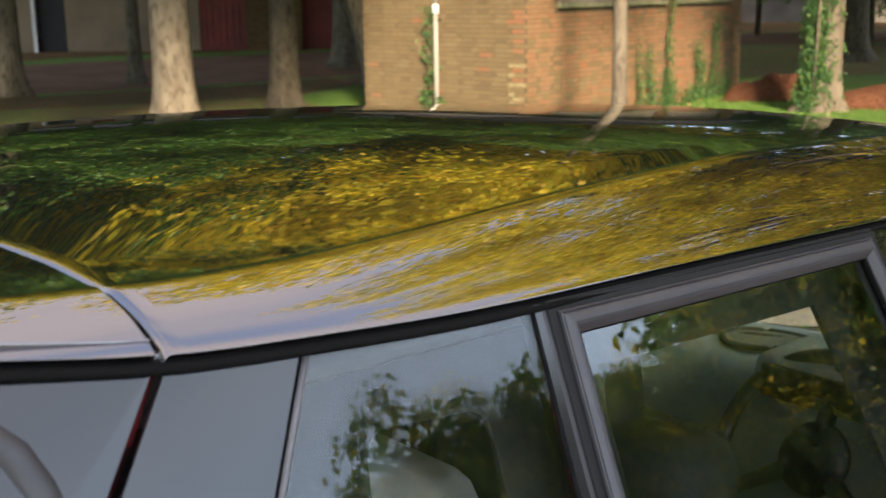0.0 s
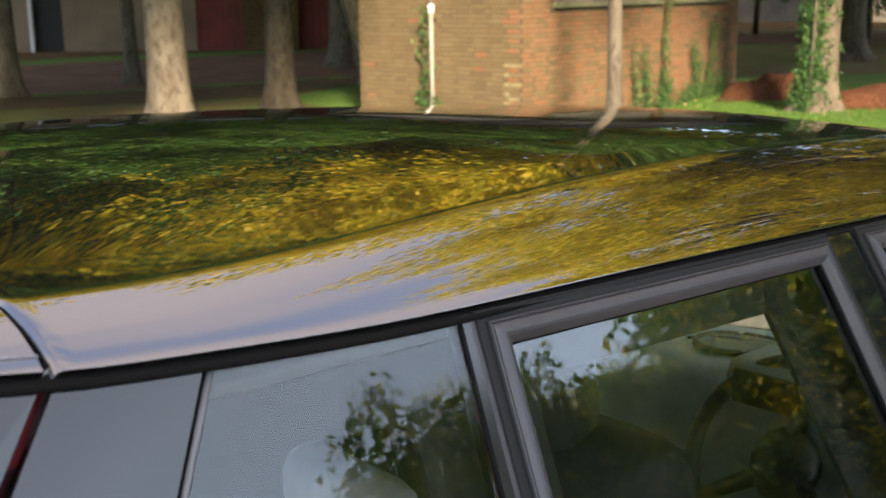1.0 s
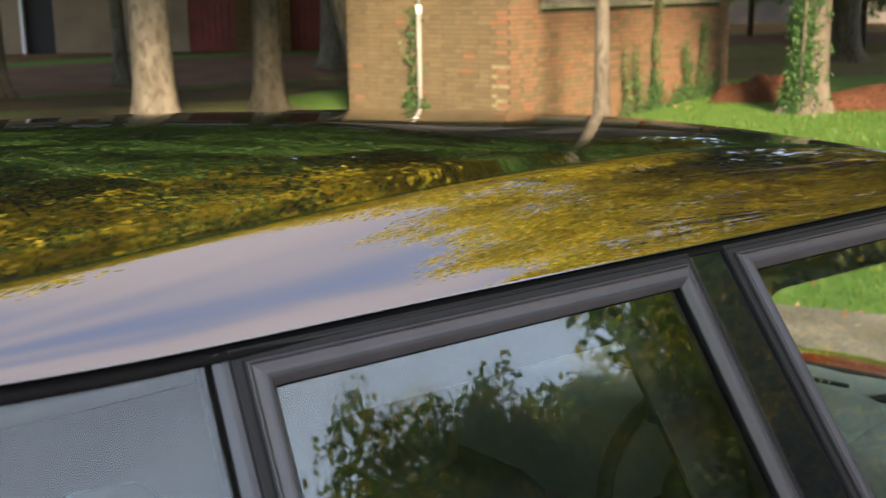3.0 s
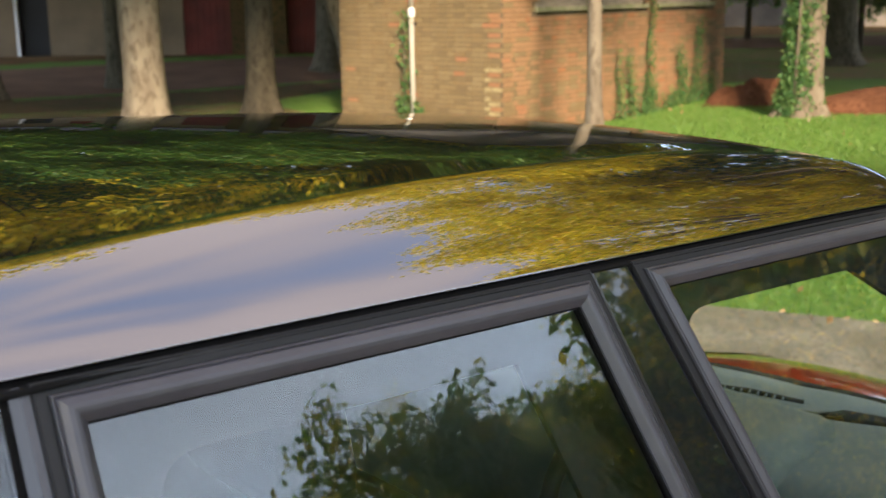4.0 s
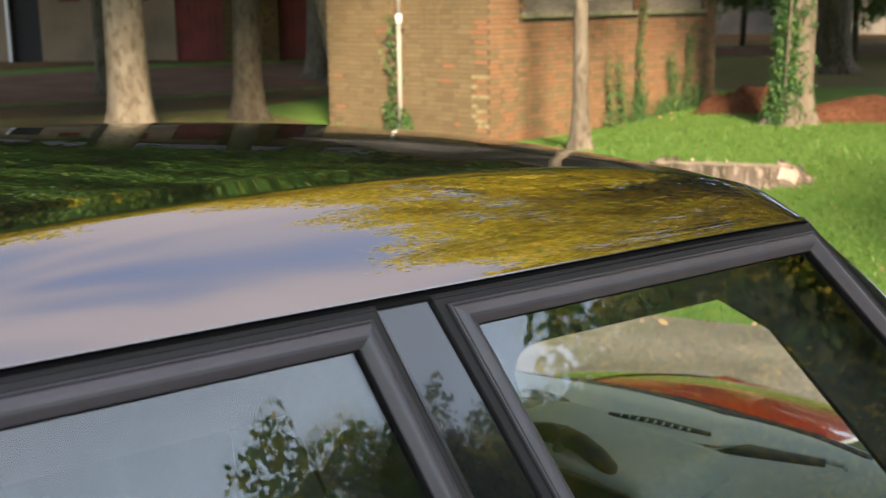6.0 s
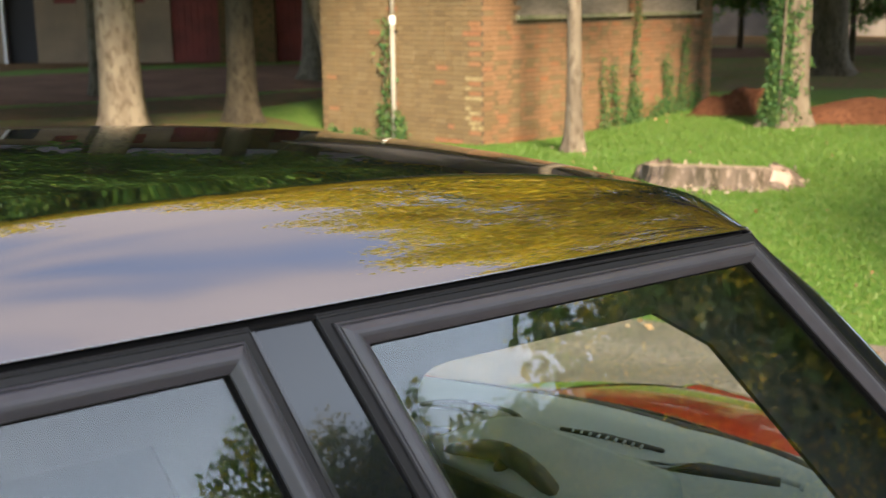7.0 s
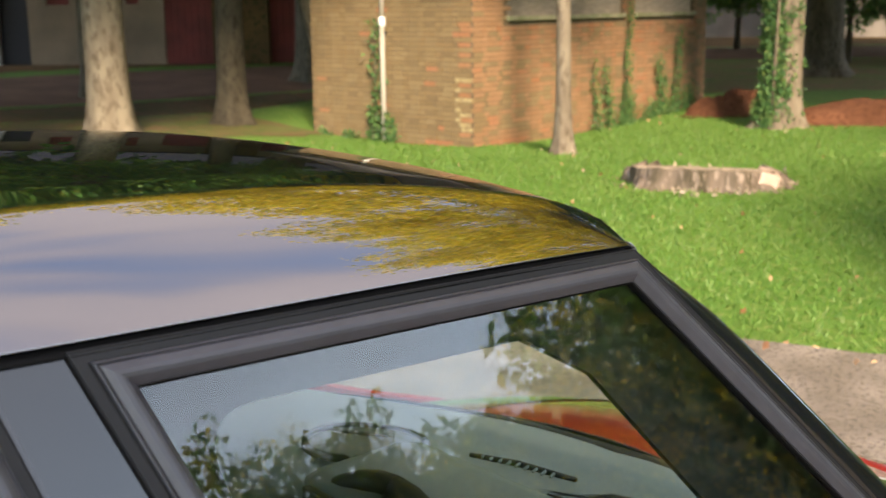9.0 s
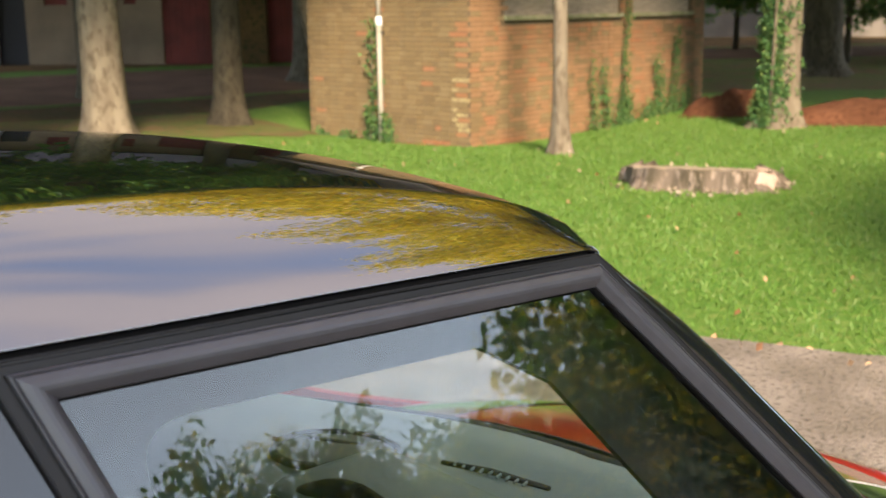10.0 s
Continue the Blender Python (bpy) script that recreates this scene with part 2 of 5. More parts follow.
M["ivy"] = material("ivy_leaves", (0.03, 0.09, 0.02), rough=0.7, island=[(0.03, 0.08, 0.02), (0.05, 0.13, 0.035), (0.075, 0.16, 0.035), (0.13, 0.18, 0.045)], translucent=0.15)
M["dead_leaf"] = material("fallen_leaves", (0.3, 0.15, 0.06), rough=0.8, island=[(0.30, 0.16, 0.07), (0.42, 0.27, 0.15), (0.24, 0.10, 0.04), (0.45, 0.34, 0.24)])


# ---- builders ----
def mesh_object(name, bm, mat, smooth=True):
    me = bpy.data.meshes.new(name)
    bm.normal_update()
    bm.to_mesh(me)
    bm.free()
    me.materials.append(mat)
    if smooth:
        me.polygons.foreach_set("use_smooth", [True] * len(me.polygons))
    return new(name, me)


def part(name, bm, mat, parent, label="", smooth=True):
    ob = mesh_object(name, bm, mat, smooth)
    ob.parent = parent
    if label:
        ob["label"] = label
    return ob


def empty(name, x=0.0, y=0.0, z=0.0):
    ob = new(name)
    ob.location = (x, y, z)
    ob.empty_display_size = 0.2
    return ob


def grid_bm(rows, close=False, bm=None):
    """A skin through rows of points."""
    bm = bm or bmesh.new()
    vs = [[bm.verts.new(p) for p in r] for r in rows]
    for a, b in zip(vs, vs[1:]):
        n = len(a)
        for k in range(n if close else n - 1):
            j = (k + 1) % n
            if len({a[k], a[j], b[j], b[k]}) == 4:
                bm.faces.new((a[k], a[j], b[j], b[k]))
    return bm


def thick(bm, depth):
    """Gives a skin thickness against its normals."""
    bmesh.ops.recalc_face_normals(bm, faces=bm.faces)
    bm.normal_update()
    top = list(bm.faces)
    edge = [e for e in bm.edges if len(e.link_faces) == 1]
    for e in edge:
        e.smooth = False
    low = {v: bm.verts.new(v.co - v.normal * depth) for v in list(bm.verts)}
    for f in top:
        bm.faces.new([low[v] for v in reversed(f.verts)])
    for e in edge:
        f = e.link_faces[0]
        a, b = e.verts
        for lp in f.loops:
            if lp.edge == e:
                a, b = lp.vert, lp.link_loop_next.vert
        rim = bm.faces.new((b, a, low[a], low[b]))
        for e2 in rim.edges:
            e2.smooth = False
    return bm


def box_bm(size, at=(0, 0, 0), bevel=0.0, bm=None, turn=None):
    own = bmesh.new()
    bmesh.ops.create_cube(own, size=1.0)
    bmesh.ops.scale(own, vec=size, verts=own.verts)
    if bevel:
        bmesh.ops.bevel(own, geom=own.edges[:], offset=bevel, segments=2, affect="EDGES", profile=0.6)
    m = Matrix.Translation(at) @ (turn.to_4x4() if turn else Matrix.Identity(4))
    bmesh.ops.transform(own, matrix=m, verts=own.verts)
    if bm is None:
        return own
    tmp = bpy.data.meshes.new("tmp")
    own.to_mesh(tmp)
    own.free()
    bm.from_mesh(tmp)
    bpy.data.meshes.remove(tmp)
    return bm


def tube_bm(points, radii, sides=10, bm=None, caps=True, wobble=0.0, seed=0):
    """A tapered tube along points."""
    bm = bm or bmesh.new()
    rng = random.Random(seed)
    rows = []
    pts = [Vector(p) for p in points]
    for k, p in enumerate(pts):
        d = (pts[min(k + 1, len(pts) - 1)] - pts[max(k - 1, 0)]).normalized()
        a = d.orthogonal().normalized() if abs(d.z) < 0.9 else Vector((1, 0, 0)).cross(d).normalized()
        b = d.cross(a).normalized()
        row = []
        for s in range(sides):
            t = 2 * math.pi * s / sides
            r = radii[k] * (1 + (wobble * (rng.random() - 0.5) if wobble else 0))
            row.append(p + (a * math.cos(t) + b * math.sin(t)) * r)
        rows.append(row)
    vs = [[bm.verts.new(p) for p in r] for r in rows]
    for a, b in zip(vs, vs[1:]):
        for k in range(sides):
            j = (k + 1) % sides
            bm.faces.new((a[k], a[j], b[j], b[k]))
    if caps:
        bm.faces.new(list(reversed(vs[0])))
        bm.faces.new(vs[-1])
    return bm


SPLINES = {}


def lerp_table(table, x):
    """Reading of a short table of (x, value) along a natural cubic spline."""
    key = tuple(table)
    if key not in SPLINES:
        xs, ys = np.array([p[0] for p in table], float), np.array([p[1] for p in table], float)
        n, h = len(xs), np.diff(xs)
        a, r = np.eye(n), np.zeros(n)
        for k in range(1, n - 1):
            a[k, k - 1], a[k, k], a[k, k + 1] = h[k - 1], 2 * (h[k - 1] + h[k]), h[k]
            r[k] = 6 * ((ys[k + 1] - ys[k]) / h[k] - (ys[k] - ys[k - 1]) / h[k - 1])
        SPLINES[key] = (xs, ys, h, np.linalg.solve(a, r))
    xs, ys, h, m = SPLINES[key]
    x = min(max(x, xs[0]), xs[-1])
    k = min(int(np.searchsorted(xs, x, side="right")) - 1, len(h) - 1)
    u, v = xs[k + 1] - x, x - xs[k]
    return float((m[k] * u ** 3 + m[k + 1] * v ** 3) / (6 * h[k]) + (ys[k] / h[k] - m[k] * h[k] / 6) * u + (ys[k + 1] / h[k] - m[k + 1] * h[k] / 6) * v)


def leaves_mesh(name, centres, per, spread, size, seed, mat, droop=0.5):
    """Many small folded leaves round the given centres, in one mesh."""
    rng = np.random.default_rng(seed)
    c = np.repeat(np.array(centres, float), per, axis=0)
    n = len(c)
    off = rng.normal(size=(n, 3)) * np.array(spread)
    p = c + off
    s = size * rng.uniform(0.6, 1.35, n)
    d = rng.normal(size=(n, 3))
    d[:, 2] -= droop
    d /= np.linalg.norm(d, axis=1, keepdims=True)
    e = np.cross(d, rng.normal(size=(n, 3)))
    e /= np.linalg.norm(e, axis=1, keepdims=True)
    f = np.cross(d, e)
    tip = p + d * s[:, None]
    left = p + d * s[:, None] * 0.45 + e * s[:, None] * 0.3 + f * s[:, None] * 0.08
    right = p + d * s[:, None] * 0.45 - e * s[:, None] * 0.3 + f * s[:, None] * 0.08
    verts = np.stack([p, right, tip, left], 1).reshape(-1, 3)
    idx = np.arange(n)[:, None] * 4
    faces = np.concatenate([idx, idx + 1, idx + 2, idx, idx + 2, idx + 3], 1).reshape(-1, 3)
    me = bpy.data.meshes.new(name)
    me.from_pydata(verts.tolist(), [], faces.tolist())
    me.materials.append(mat)
    return me


def ease(t):
    t = min(1.0, max(0.0, t))
    return t * t * (3 - 2 * t)


def ground_z(x, y):
    """The lie of the land: level by the track, a dip at the brick outbuilding, a rise towards the houses behind."""
    dip = -0.25 * math.exp(-(((x - 10.2) / 3.4) ** 2 + ((y - 13.0) / 3.0) ** 2))
    rise = 0.32 * ease((y + 0.25 * x - 19.0) / 9.0)
    far = ease((math.hypot(x - 4, y - 3) - 4) / 8)
    return dip + rise + far * 0.02 * math.sin(x * 0.5 + 1.0) * math.sin(y * 0.43)


# ---- the ground ----
def build_ground():
    xs = [-300, -120, -50, -20, -8] + [k * 0.8 for k in range(-8, 36)] + [32, 40, 60, 120, 300]
    ys = [-300, -120, -50, -20, -8] + [k * 0.8 for k in range(-8, 50)] + [44, 55, 80, 140, 300]
    bm = grid_bm([[(x, y, ground_z(x, y)) for x in xs] for y in ys])
    bmesh.ops.recalc_face_normals(bm, faces=bm.faces)
    g = mesh_object("ground", bm, M["grass"])
    if g.data.polygons[0].normal.z < 0:
        g.data.flip_normals()
    return tagged(g, "mown green lawn with slow swells", "lawn", kind="structure")


build_ground()


def strip(name, edge_a, edge_b, mat, lift, label, category, rough=0.0, seed=1):
    """A strip of ground cover between two broken lines, with ragged edges."""
    rng = random.Random(seed)
    rows = []
    n = 90
    for k in range(n + 1):
        t = k / n
        a = Vector(edge_a[0]).lerp(Vector(edge_a[1]), t)
        b = Vector(edge_b[0]).lerp(Vector(edge_b[1]), t)
        a += (a - b).normalized() * rough * (noise.noise(Vector((t * 60, seed, 0))) + 0.4 * (rng.random() - 0.5))
        b += (b - a).normalized() * rough * (noise.noise(Vector((t * 60, seed + 9, 0))) + 0.4 * (rng.random() - 0.5))
        rows.append([(*a.lerp(b, s / 12), ground_z(*a.lerp(b, s / 12)) + lift) for s in range(13)])
    bm = grid_bm(rows)
    bmesh.ops.recalc_face_normals(bm, faces=bm.faces)
    ob = mesh_object(name, bm, mat)
    if ob.data.polygons[0].normal.z < 0:
        ob.data.flip_normals()
    return tagged(ob, label, category, kind="structure")


# the track on which the car stands; its lawn edge runs past the bonnet
EDGE = Vector((0.552, -0.834))
e0 = Vector((5.02, 3.15))
strip("gravel_track", (e0 - EDGE * 14, e0 + EDGE * 14), (e0 - EDGE * 14 - Vector((9.5, 6.3)), e0 + EDGE * 14 - Vector((9.5, 6.3))),
      M["gravel"], 0.03, "worn pale gravel track with a ragged leafy edge", "track", rough=0.10, seed=3)
strip("path", ((-14, 21.3), (12.5, 18.9)), ((-14, 25.0), (12.5, 23.6)), M["tarmac"], 0.012, "old tarmac path behind the tree trunks", "path", rough=0.12, seed=5)
strip("path", ((15.5, 22.6), (36.0, 12.5)), ((18.0, 26.0), (38.5, 15.8)), M["tarmac"], 0.012, "old tarmac path behind the brick outbuilding", "path", rough=0.12, seed=6)
# these three grass strips hold tree shade in their darker colour
strip("worn_grass", ((-14, 18.6), (8.2, 17.0)), ((-14, 21.1), (12.4, 18.7)), M["worn"], 0.006, "worn grass coloured dark for shade between the trunks", "grass", rough=0.35, seed=9)
strip("shaded_grass", ((-14, 15.6), (8.5, 13.9)), ((-14, 18.5), (8.2, 16.9)), M["shade_green"], 0.009, "olive grass coloured dull for shade round the tree trunks", "grass", rough=0.35, seed=11)
strip("worn_grass", ((14.6, 15.6), (27.0, 7.2)), ((15.6, 22.4), (35.8, 12.4)), M["shade_green"], 0.006, "worn grass coloured dark for shade beyond the soil heaps", "grass", rough=0.35, seed=10)
strip("leaf_litter", ((-14, 26.0), (17.0, 24.6)), ((-14, 52.0), (17, 31.0)), M["litter"], 0.008, "bare brown ground with leaf litter under the trees", "litter", rough=0.3, seed=7)
strip("leaf_litter", ((18.5, 26.6), (38.8, 16.5)), ((23, 33), (44, 24)), M["litter"], 0.008, "bare brown ground before the pale wall", "litter", rough=0.3, seed=8)


# ---- the car ----
MID_Y = 0.61                       # the car's centre line in its own frame; its nose points along its x
YAW = radians(8.13)                # how the car stands on the track
TILT = math.atan(0.4)
OUT = Vector((0, -math.cos(TILT), math.sin(TILT)))


def rail_z(x):
    """Height of the window line under the roof's drip edge."""
    return 1.439 - 0.03 * (x - 1.068) + 0.14 * max(0.0, 0.50 - x) ** 2


def side(x, z, out=0.0):
    """A point on the leaning plane of the side windows."""
    return Vector((x, -0.4 * (rail_z(x) - z), z)) + OUT * out


def far_side(p):
    return Vector((p[0], 2 * MID_Y - p[1], p[2]))


def inset(poly, d):
    """The polygon (x, z), seen square to the side plane, moved inwards by d."""
    c = math.cos(TILT)
    q = [Vector((x, z / c)) for x, z in poly]
    n = len(q)
    area = sum(q[k].x * q[(k + 1) % n].y - q[(k + 1) % n].x * q[k].y for k in range(n))
    s = 1 if area > 0 else -1
    res = []
    for k in range(n):
        a, b, e = q[k - 1], q[k], q[(k + 1) % n]
        u, v = (b - a).normalized(), (e - b).normalized()
        nu, nv = Vector((-u.y, u.x)) * s, Vector((-v.y, v.x)) * s
        m = (nu + nv)
        m = m / max(0.2, m.dot(nu))
        p = b + m * d
        res.append((p.x, p.y * c))
    return res


def ring_bm(poly, profile, mirror=False):
    """A frame swept round a polygon: profile rows are (inwards, outwards)."""
    rows = [[side(x, z, o) for x, z in inset(poly, d)] for d, o in profile]
    if mirror:
        rows = [[far_side(p) for p in r] for r in rows]
    bm = grid_bm(rows, close=True)
    bmesh.ops.recalc_face_normals(bm, faces=bm.faces)
    return bm


def pane_bm(poly, out, depth=0.004, mirror=False):
    pts = [side(x, z, out) for x, z in poly]
    if mirror:
        pts = [far_side(p) for p in pts]
    bm = bmesh.new()
    f = bm.faces.new([bm.verts.new(p) for p in pts])
    bm.normal_update()
    want = -1 if not mirror else 1
    if f.normal.y * want < 0:
        f.normal_flip()
    n = f.normal.copy()
    low = [bm.verts.new(v.co - n * depth) for v in f.verts]
    up = list(f.verts)
    bm.faces.new(list(reversed(low)))
    for k in range(len(up)):
        j = (k + 1) % len(up)
        bm.faces.new((up[j], up[k], low[k], low[j]))
    return bm


EDGE_Z = [(-0.3, 1.552), (0.0, 1.520), (0.1, 1.5025), (0.19, 1.4853), (0.29, 1.4748), (0.41, 1.4654), (0.62, 1.4582), (0.9, 1.4505), (1.2, 1.4415), (1.45, 1.4345), (1.63, 1.4272)]
CREASE_Y = [(-0.3, 0.050), (0.0, 0.056), (0.3, 0.074), (0.6, 0.0996), (0.9, 0.1125), (1.2, 0.1205), (1.4, 0.113), (1.53, 0.078), (1.63, 0.042)]
CREASE_Z = [(-0.3, 1.578), (0.0, 1.541), (0.19, 1.5175), (0.3, 1.5105), (0.6, 1.5144), (0.9, 1.5213), (1.2, 1.5143), (1.4, 1.4998), (1.53, 1.4785), (1.60, 1.4550), (1.63, 1.4370)]
TOP_Z = [(-0.3, 1.590), (0.0, 1.576), (0.3, 1.5746), (0.6, 1.5699), (0.9, 1.5547), (1.2, 1.5322), (1.4, 1.5185), (1.48, 1.5090), (1.55, 1.4920), (1.63, 1.4600)]
ROOF_EDGE_Y = -0.001


def roof_section(x):
    """Half a section through the roof, from the drip edge to the centre line."""
    ez, cy, cz, tz = (lerp_table(t, x) for t in (EDGE_Z, CREASE_Y, CREASE_Z, TOP_Z))
    ey = ROOF_EDGE_Y
    cy = max(cy, ey + 0.035)
    rise, run = cz - ez, cy - ey
    a = min(run * 0.6, max(0.008, (rise - run * 0.36) / 0.64))
    py, pz = ey + a, cz - (run - a) * 0.36
    pts = [(ey + 0.010, ez - 0.006), (ey + 0.0008, ez - 0.0014), (ey + 0.0001, ez - 0.0005)]
    for t in [0, 0.01, 0.03] + [k / 14 for k in range(1, 15)]:
        pts.append(((1 - t) ** 2 * ey + 2 * t * (1 - t) * py + t * t * cy, (1 - t) ** 2 * ez + 2 * t * (1 - t) * pz + t * t * cz))
    pts.append((cy + 0.005, cz - 0.0004))
    pts.append((cy + 0.010, cz - 0.0001))
    y0, z0 = cy + 0.016, cz + 0.0016
    for k in range(1, 15):
        t = k / 14
        pts.append((y0 + (MID_Y - y0) * t, z0 + (tz - z0) * (1 - (1 - t) ** 2)))
    return pts


def rear_shift(y):
    """How far the roof's rear edge runs back from its corner at the drip edge."""
    d = max(0.0, min(y, 2 * MID_Y - y) - 0.03)
    return 0.25 * (1 - math.exp(-(d / 0.45) ** 2)) + 0.05 * d


def roof_rows(x0, x1, n, edge_at=None, nose=0.0):
    rows = []
    for k in range(n + 1):
        x = x0 + (x1 - x0) * k / n
        half = roof_section(x)
        full = half + [(2 * MID_Y - y, z) for y, z in reversed(half[:-1])]
        row = []
        for y, z in full:
            xx = x
            if edge_at is not None:
                w = max(0.0, 1 - abs(x - edge_at) / 0.45)
                xx -= rear_shift(y) * (w * w if x >= edge_at else 1 - 0.5 * (edge_at - x) / 0.43)
            if nose:
                w = max(0.0, (x - 1.3) / (x1 - 1.3)) ** 2
                d = (y - MID_Y) / (MID_Y - ROOF_EDGE_Y)
                xx += nose * w * (1 - d * d)
            row.append((xx, y, z - 0.0273 * (y - ROOF_EDGE_Y)))
        rows.append(row)
    return rows


# outlines (x, z) of the window frames and panes on the leaning side plane
REAR_FRAME = [(0.516, 1.4550), (1.013, 1.4405), (1.143, 0.985), (0.512, 0.985)]
FRONT_FRAME = [(1.068, 1.4390), (1.622, 1.4225), (2.016, 0.985), (1.232, 0.985)]
QUARTER = [(0.2936, 1.4635), (0.4975, 1.4515), (0.485, 0.985), (0.018, 0.985)]
CORNER = [(0.1900, 1.4755), (0.2850, 1.4640), (0.0068, 0.985), (-0.187, 0.985)]
TAIL_SIDE = [(0.1831, 1.4790), (-0.16, 1.525), (-0.42, 0.985), (-0.210, 0.985)]
FLANGE = [(0.0, -0.008), (0.0, 0.0035), (0.0007, 0.0053), (0.0014, 0.0053), (0.0020, 0.0045), (0.0092, 0.0046), (0.0098, 0.0066)]
BAND = [(0.0098, 0.0064), (0.0103, 0.0088), (0.0111, 0.0093), (0.0118, 0.0082), (0.0126, 0.0076), (0.0131, 0.0090), (0.0140, 0.0096), (0.0152, 0.0101), (0.0180, 0.0112), (0.0210, 0.0115), (0.0236, 0.0109), (0.0250, 0.0098), (0.0297, 0.0052), (0.0300, 0.0030)]
SEAL = [(0.0298, 0.0036), (0.0306, 0.0031), (0.0313, 0.0014), (0.0315, -0.006)]


def bowed_pane_bm(poly, out, sag, depth=0.004, mirror=False, n=14):
    """A four-cornered pane (top left, top right, bottom right, bottom left), bowed outwards a little along its length."""
    a, b, c, d = (Vector(p) for p in poly)
    rows = []
    for k in range(n + 1):
        u = k / n
        top, low = a.lerp(b, u), d.lerp(c, u)
        bow = sag * (1 - (2 * u - 1) ** 2)
        r = [side(*top.lerp(low, v / 4), out + bow) for v in range(5)]
        rows.append([far_side(p) for p in r] if mirror else r)
    bm = grid_bm(rows)
    bm.normal_update()
    if sum(f.normal.y for f in bm.faces) * (1 if mirror else -1) < 0:
        bmesh.ops.reverse_faces(bm, faces=bm.faces)
    return thick_out(bm, depth)


def thick_out(bm, depth):
    """Gives a skin thickness against its normals, which already point outwards."""
    bm.normal_update()
    top = list(bm.faces)
    edge = [e for e in bm.edges if len(e.link_faces) == 1]
    low = {v: bm.verts.new(v.co - v.normal * depth) for v in list(bm.verts)}
    for e in edge:
        e.smooth = False
        for lp in e.link_faces[0].loops:
            if lp.edge == e:
                a, b = lp.vert, lp.link_loop_next.vert
        rim = bm.faces.new((b, a, low[a], low[b]))
        for e2 in rim.edges:
            e2.smooth = False
    for f in top:
        bm.faces.new([low[v] for v in reversed(f.verts)])
    return bm


def outward(bm):
    """Turns the normals of a closed skin outwards."""
    bmesh.ops.recalc_face_normals(bm, faces=bm.faces)
    if bm.calc_volume(signed=True) < 0:
        bmesh.ops.reverse_faces(bm, faces=bm.faces)
    return bm


def rounded(poly, corner, r, n=6):
    """Rounds one corner of a polygon."""
    p = [Vector(q) for q in poly]
    a, b, c = p[corner - 1], p[corner], p[(corner + 1) % len(p)]
    u, v = b + (a - b).normalized() * r, b + (c - b).normalized() * r
    arc = [tuple((1 - t) ** 2 * u + 2 * t * (1 - t) * b + t * t * v) for t in (k / n for k in range(n + 1))]
    return [tuple(q) for q in p[:corner]] + arc + [tuple(q) for q in p[corner + 1:]]


def door(name, frame_poly, inner_poly, parent, mirror):
    d = part(name, pane_bm([(x, z) for x, z in [(frame_poly[3][0], 0.988), (frame_poly[2][0], 0.988), (frame_poly[2][0] - 0.02, 0.95), (frame_poly[3][0], 0.95)]], 0.002, 0.03, mirror), M["red"], parent, "red painted door skin")
    part("frame_flange", ring_bm(frame_poly, FLANGE, mirror), M["flange"], d, "matt black outer flange", smooth=False)
    part("frame_band", ring_bm(frame_poly, BAND, mirror), M["trim"], d, "satin charcoal window surround with mitred corners", smooth=False)
    part("window_seal", ring_bm(frame_poly, SEAL, mirror), M["rubber"], d, "thin black rubber seal", smooth=False)
    part("window_pane", bowed_pane_bm(inset(frame_poly, 0.0303), -0.001, 0.0002, 0.004, mirror), M["glass"], d, "tinted side window glass")
    return d


MID_X = 1.3
CAR_AT = Vector((1.068, 0.0537, 0.0)) + Matrix.Rotation(YAW, 3, "Z") @ Vector((MID_X - 1.068, MID_Y, 0.0))
car = empty("car", *CAR_AT)
car.rotation_euler = (0, 0, YAW)
tagged(car, "small red hatchback with glossy black roof and dark window surrounds", "car")


def car_part(name, bm, mat, label="", smooth=True, parent=None):
    bmesh.ops.translate(bm, vec=(-MID_X, -MID_Y, 0), verts=bm.verts)
    return part(name, bm, mat, parent or car, label, smooth)


def under_car(ob):
    """Sets a part built in the world's frame under the car, and its own parts with it."""
    ob.location = Vector(ob.location) - Vector((MID_X, MID_Y, 0))


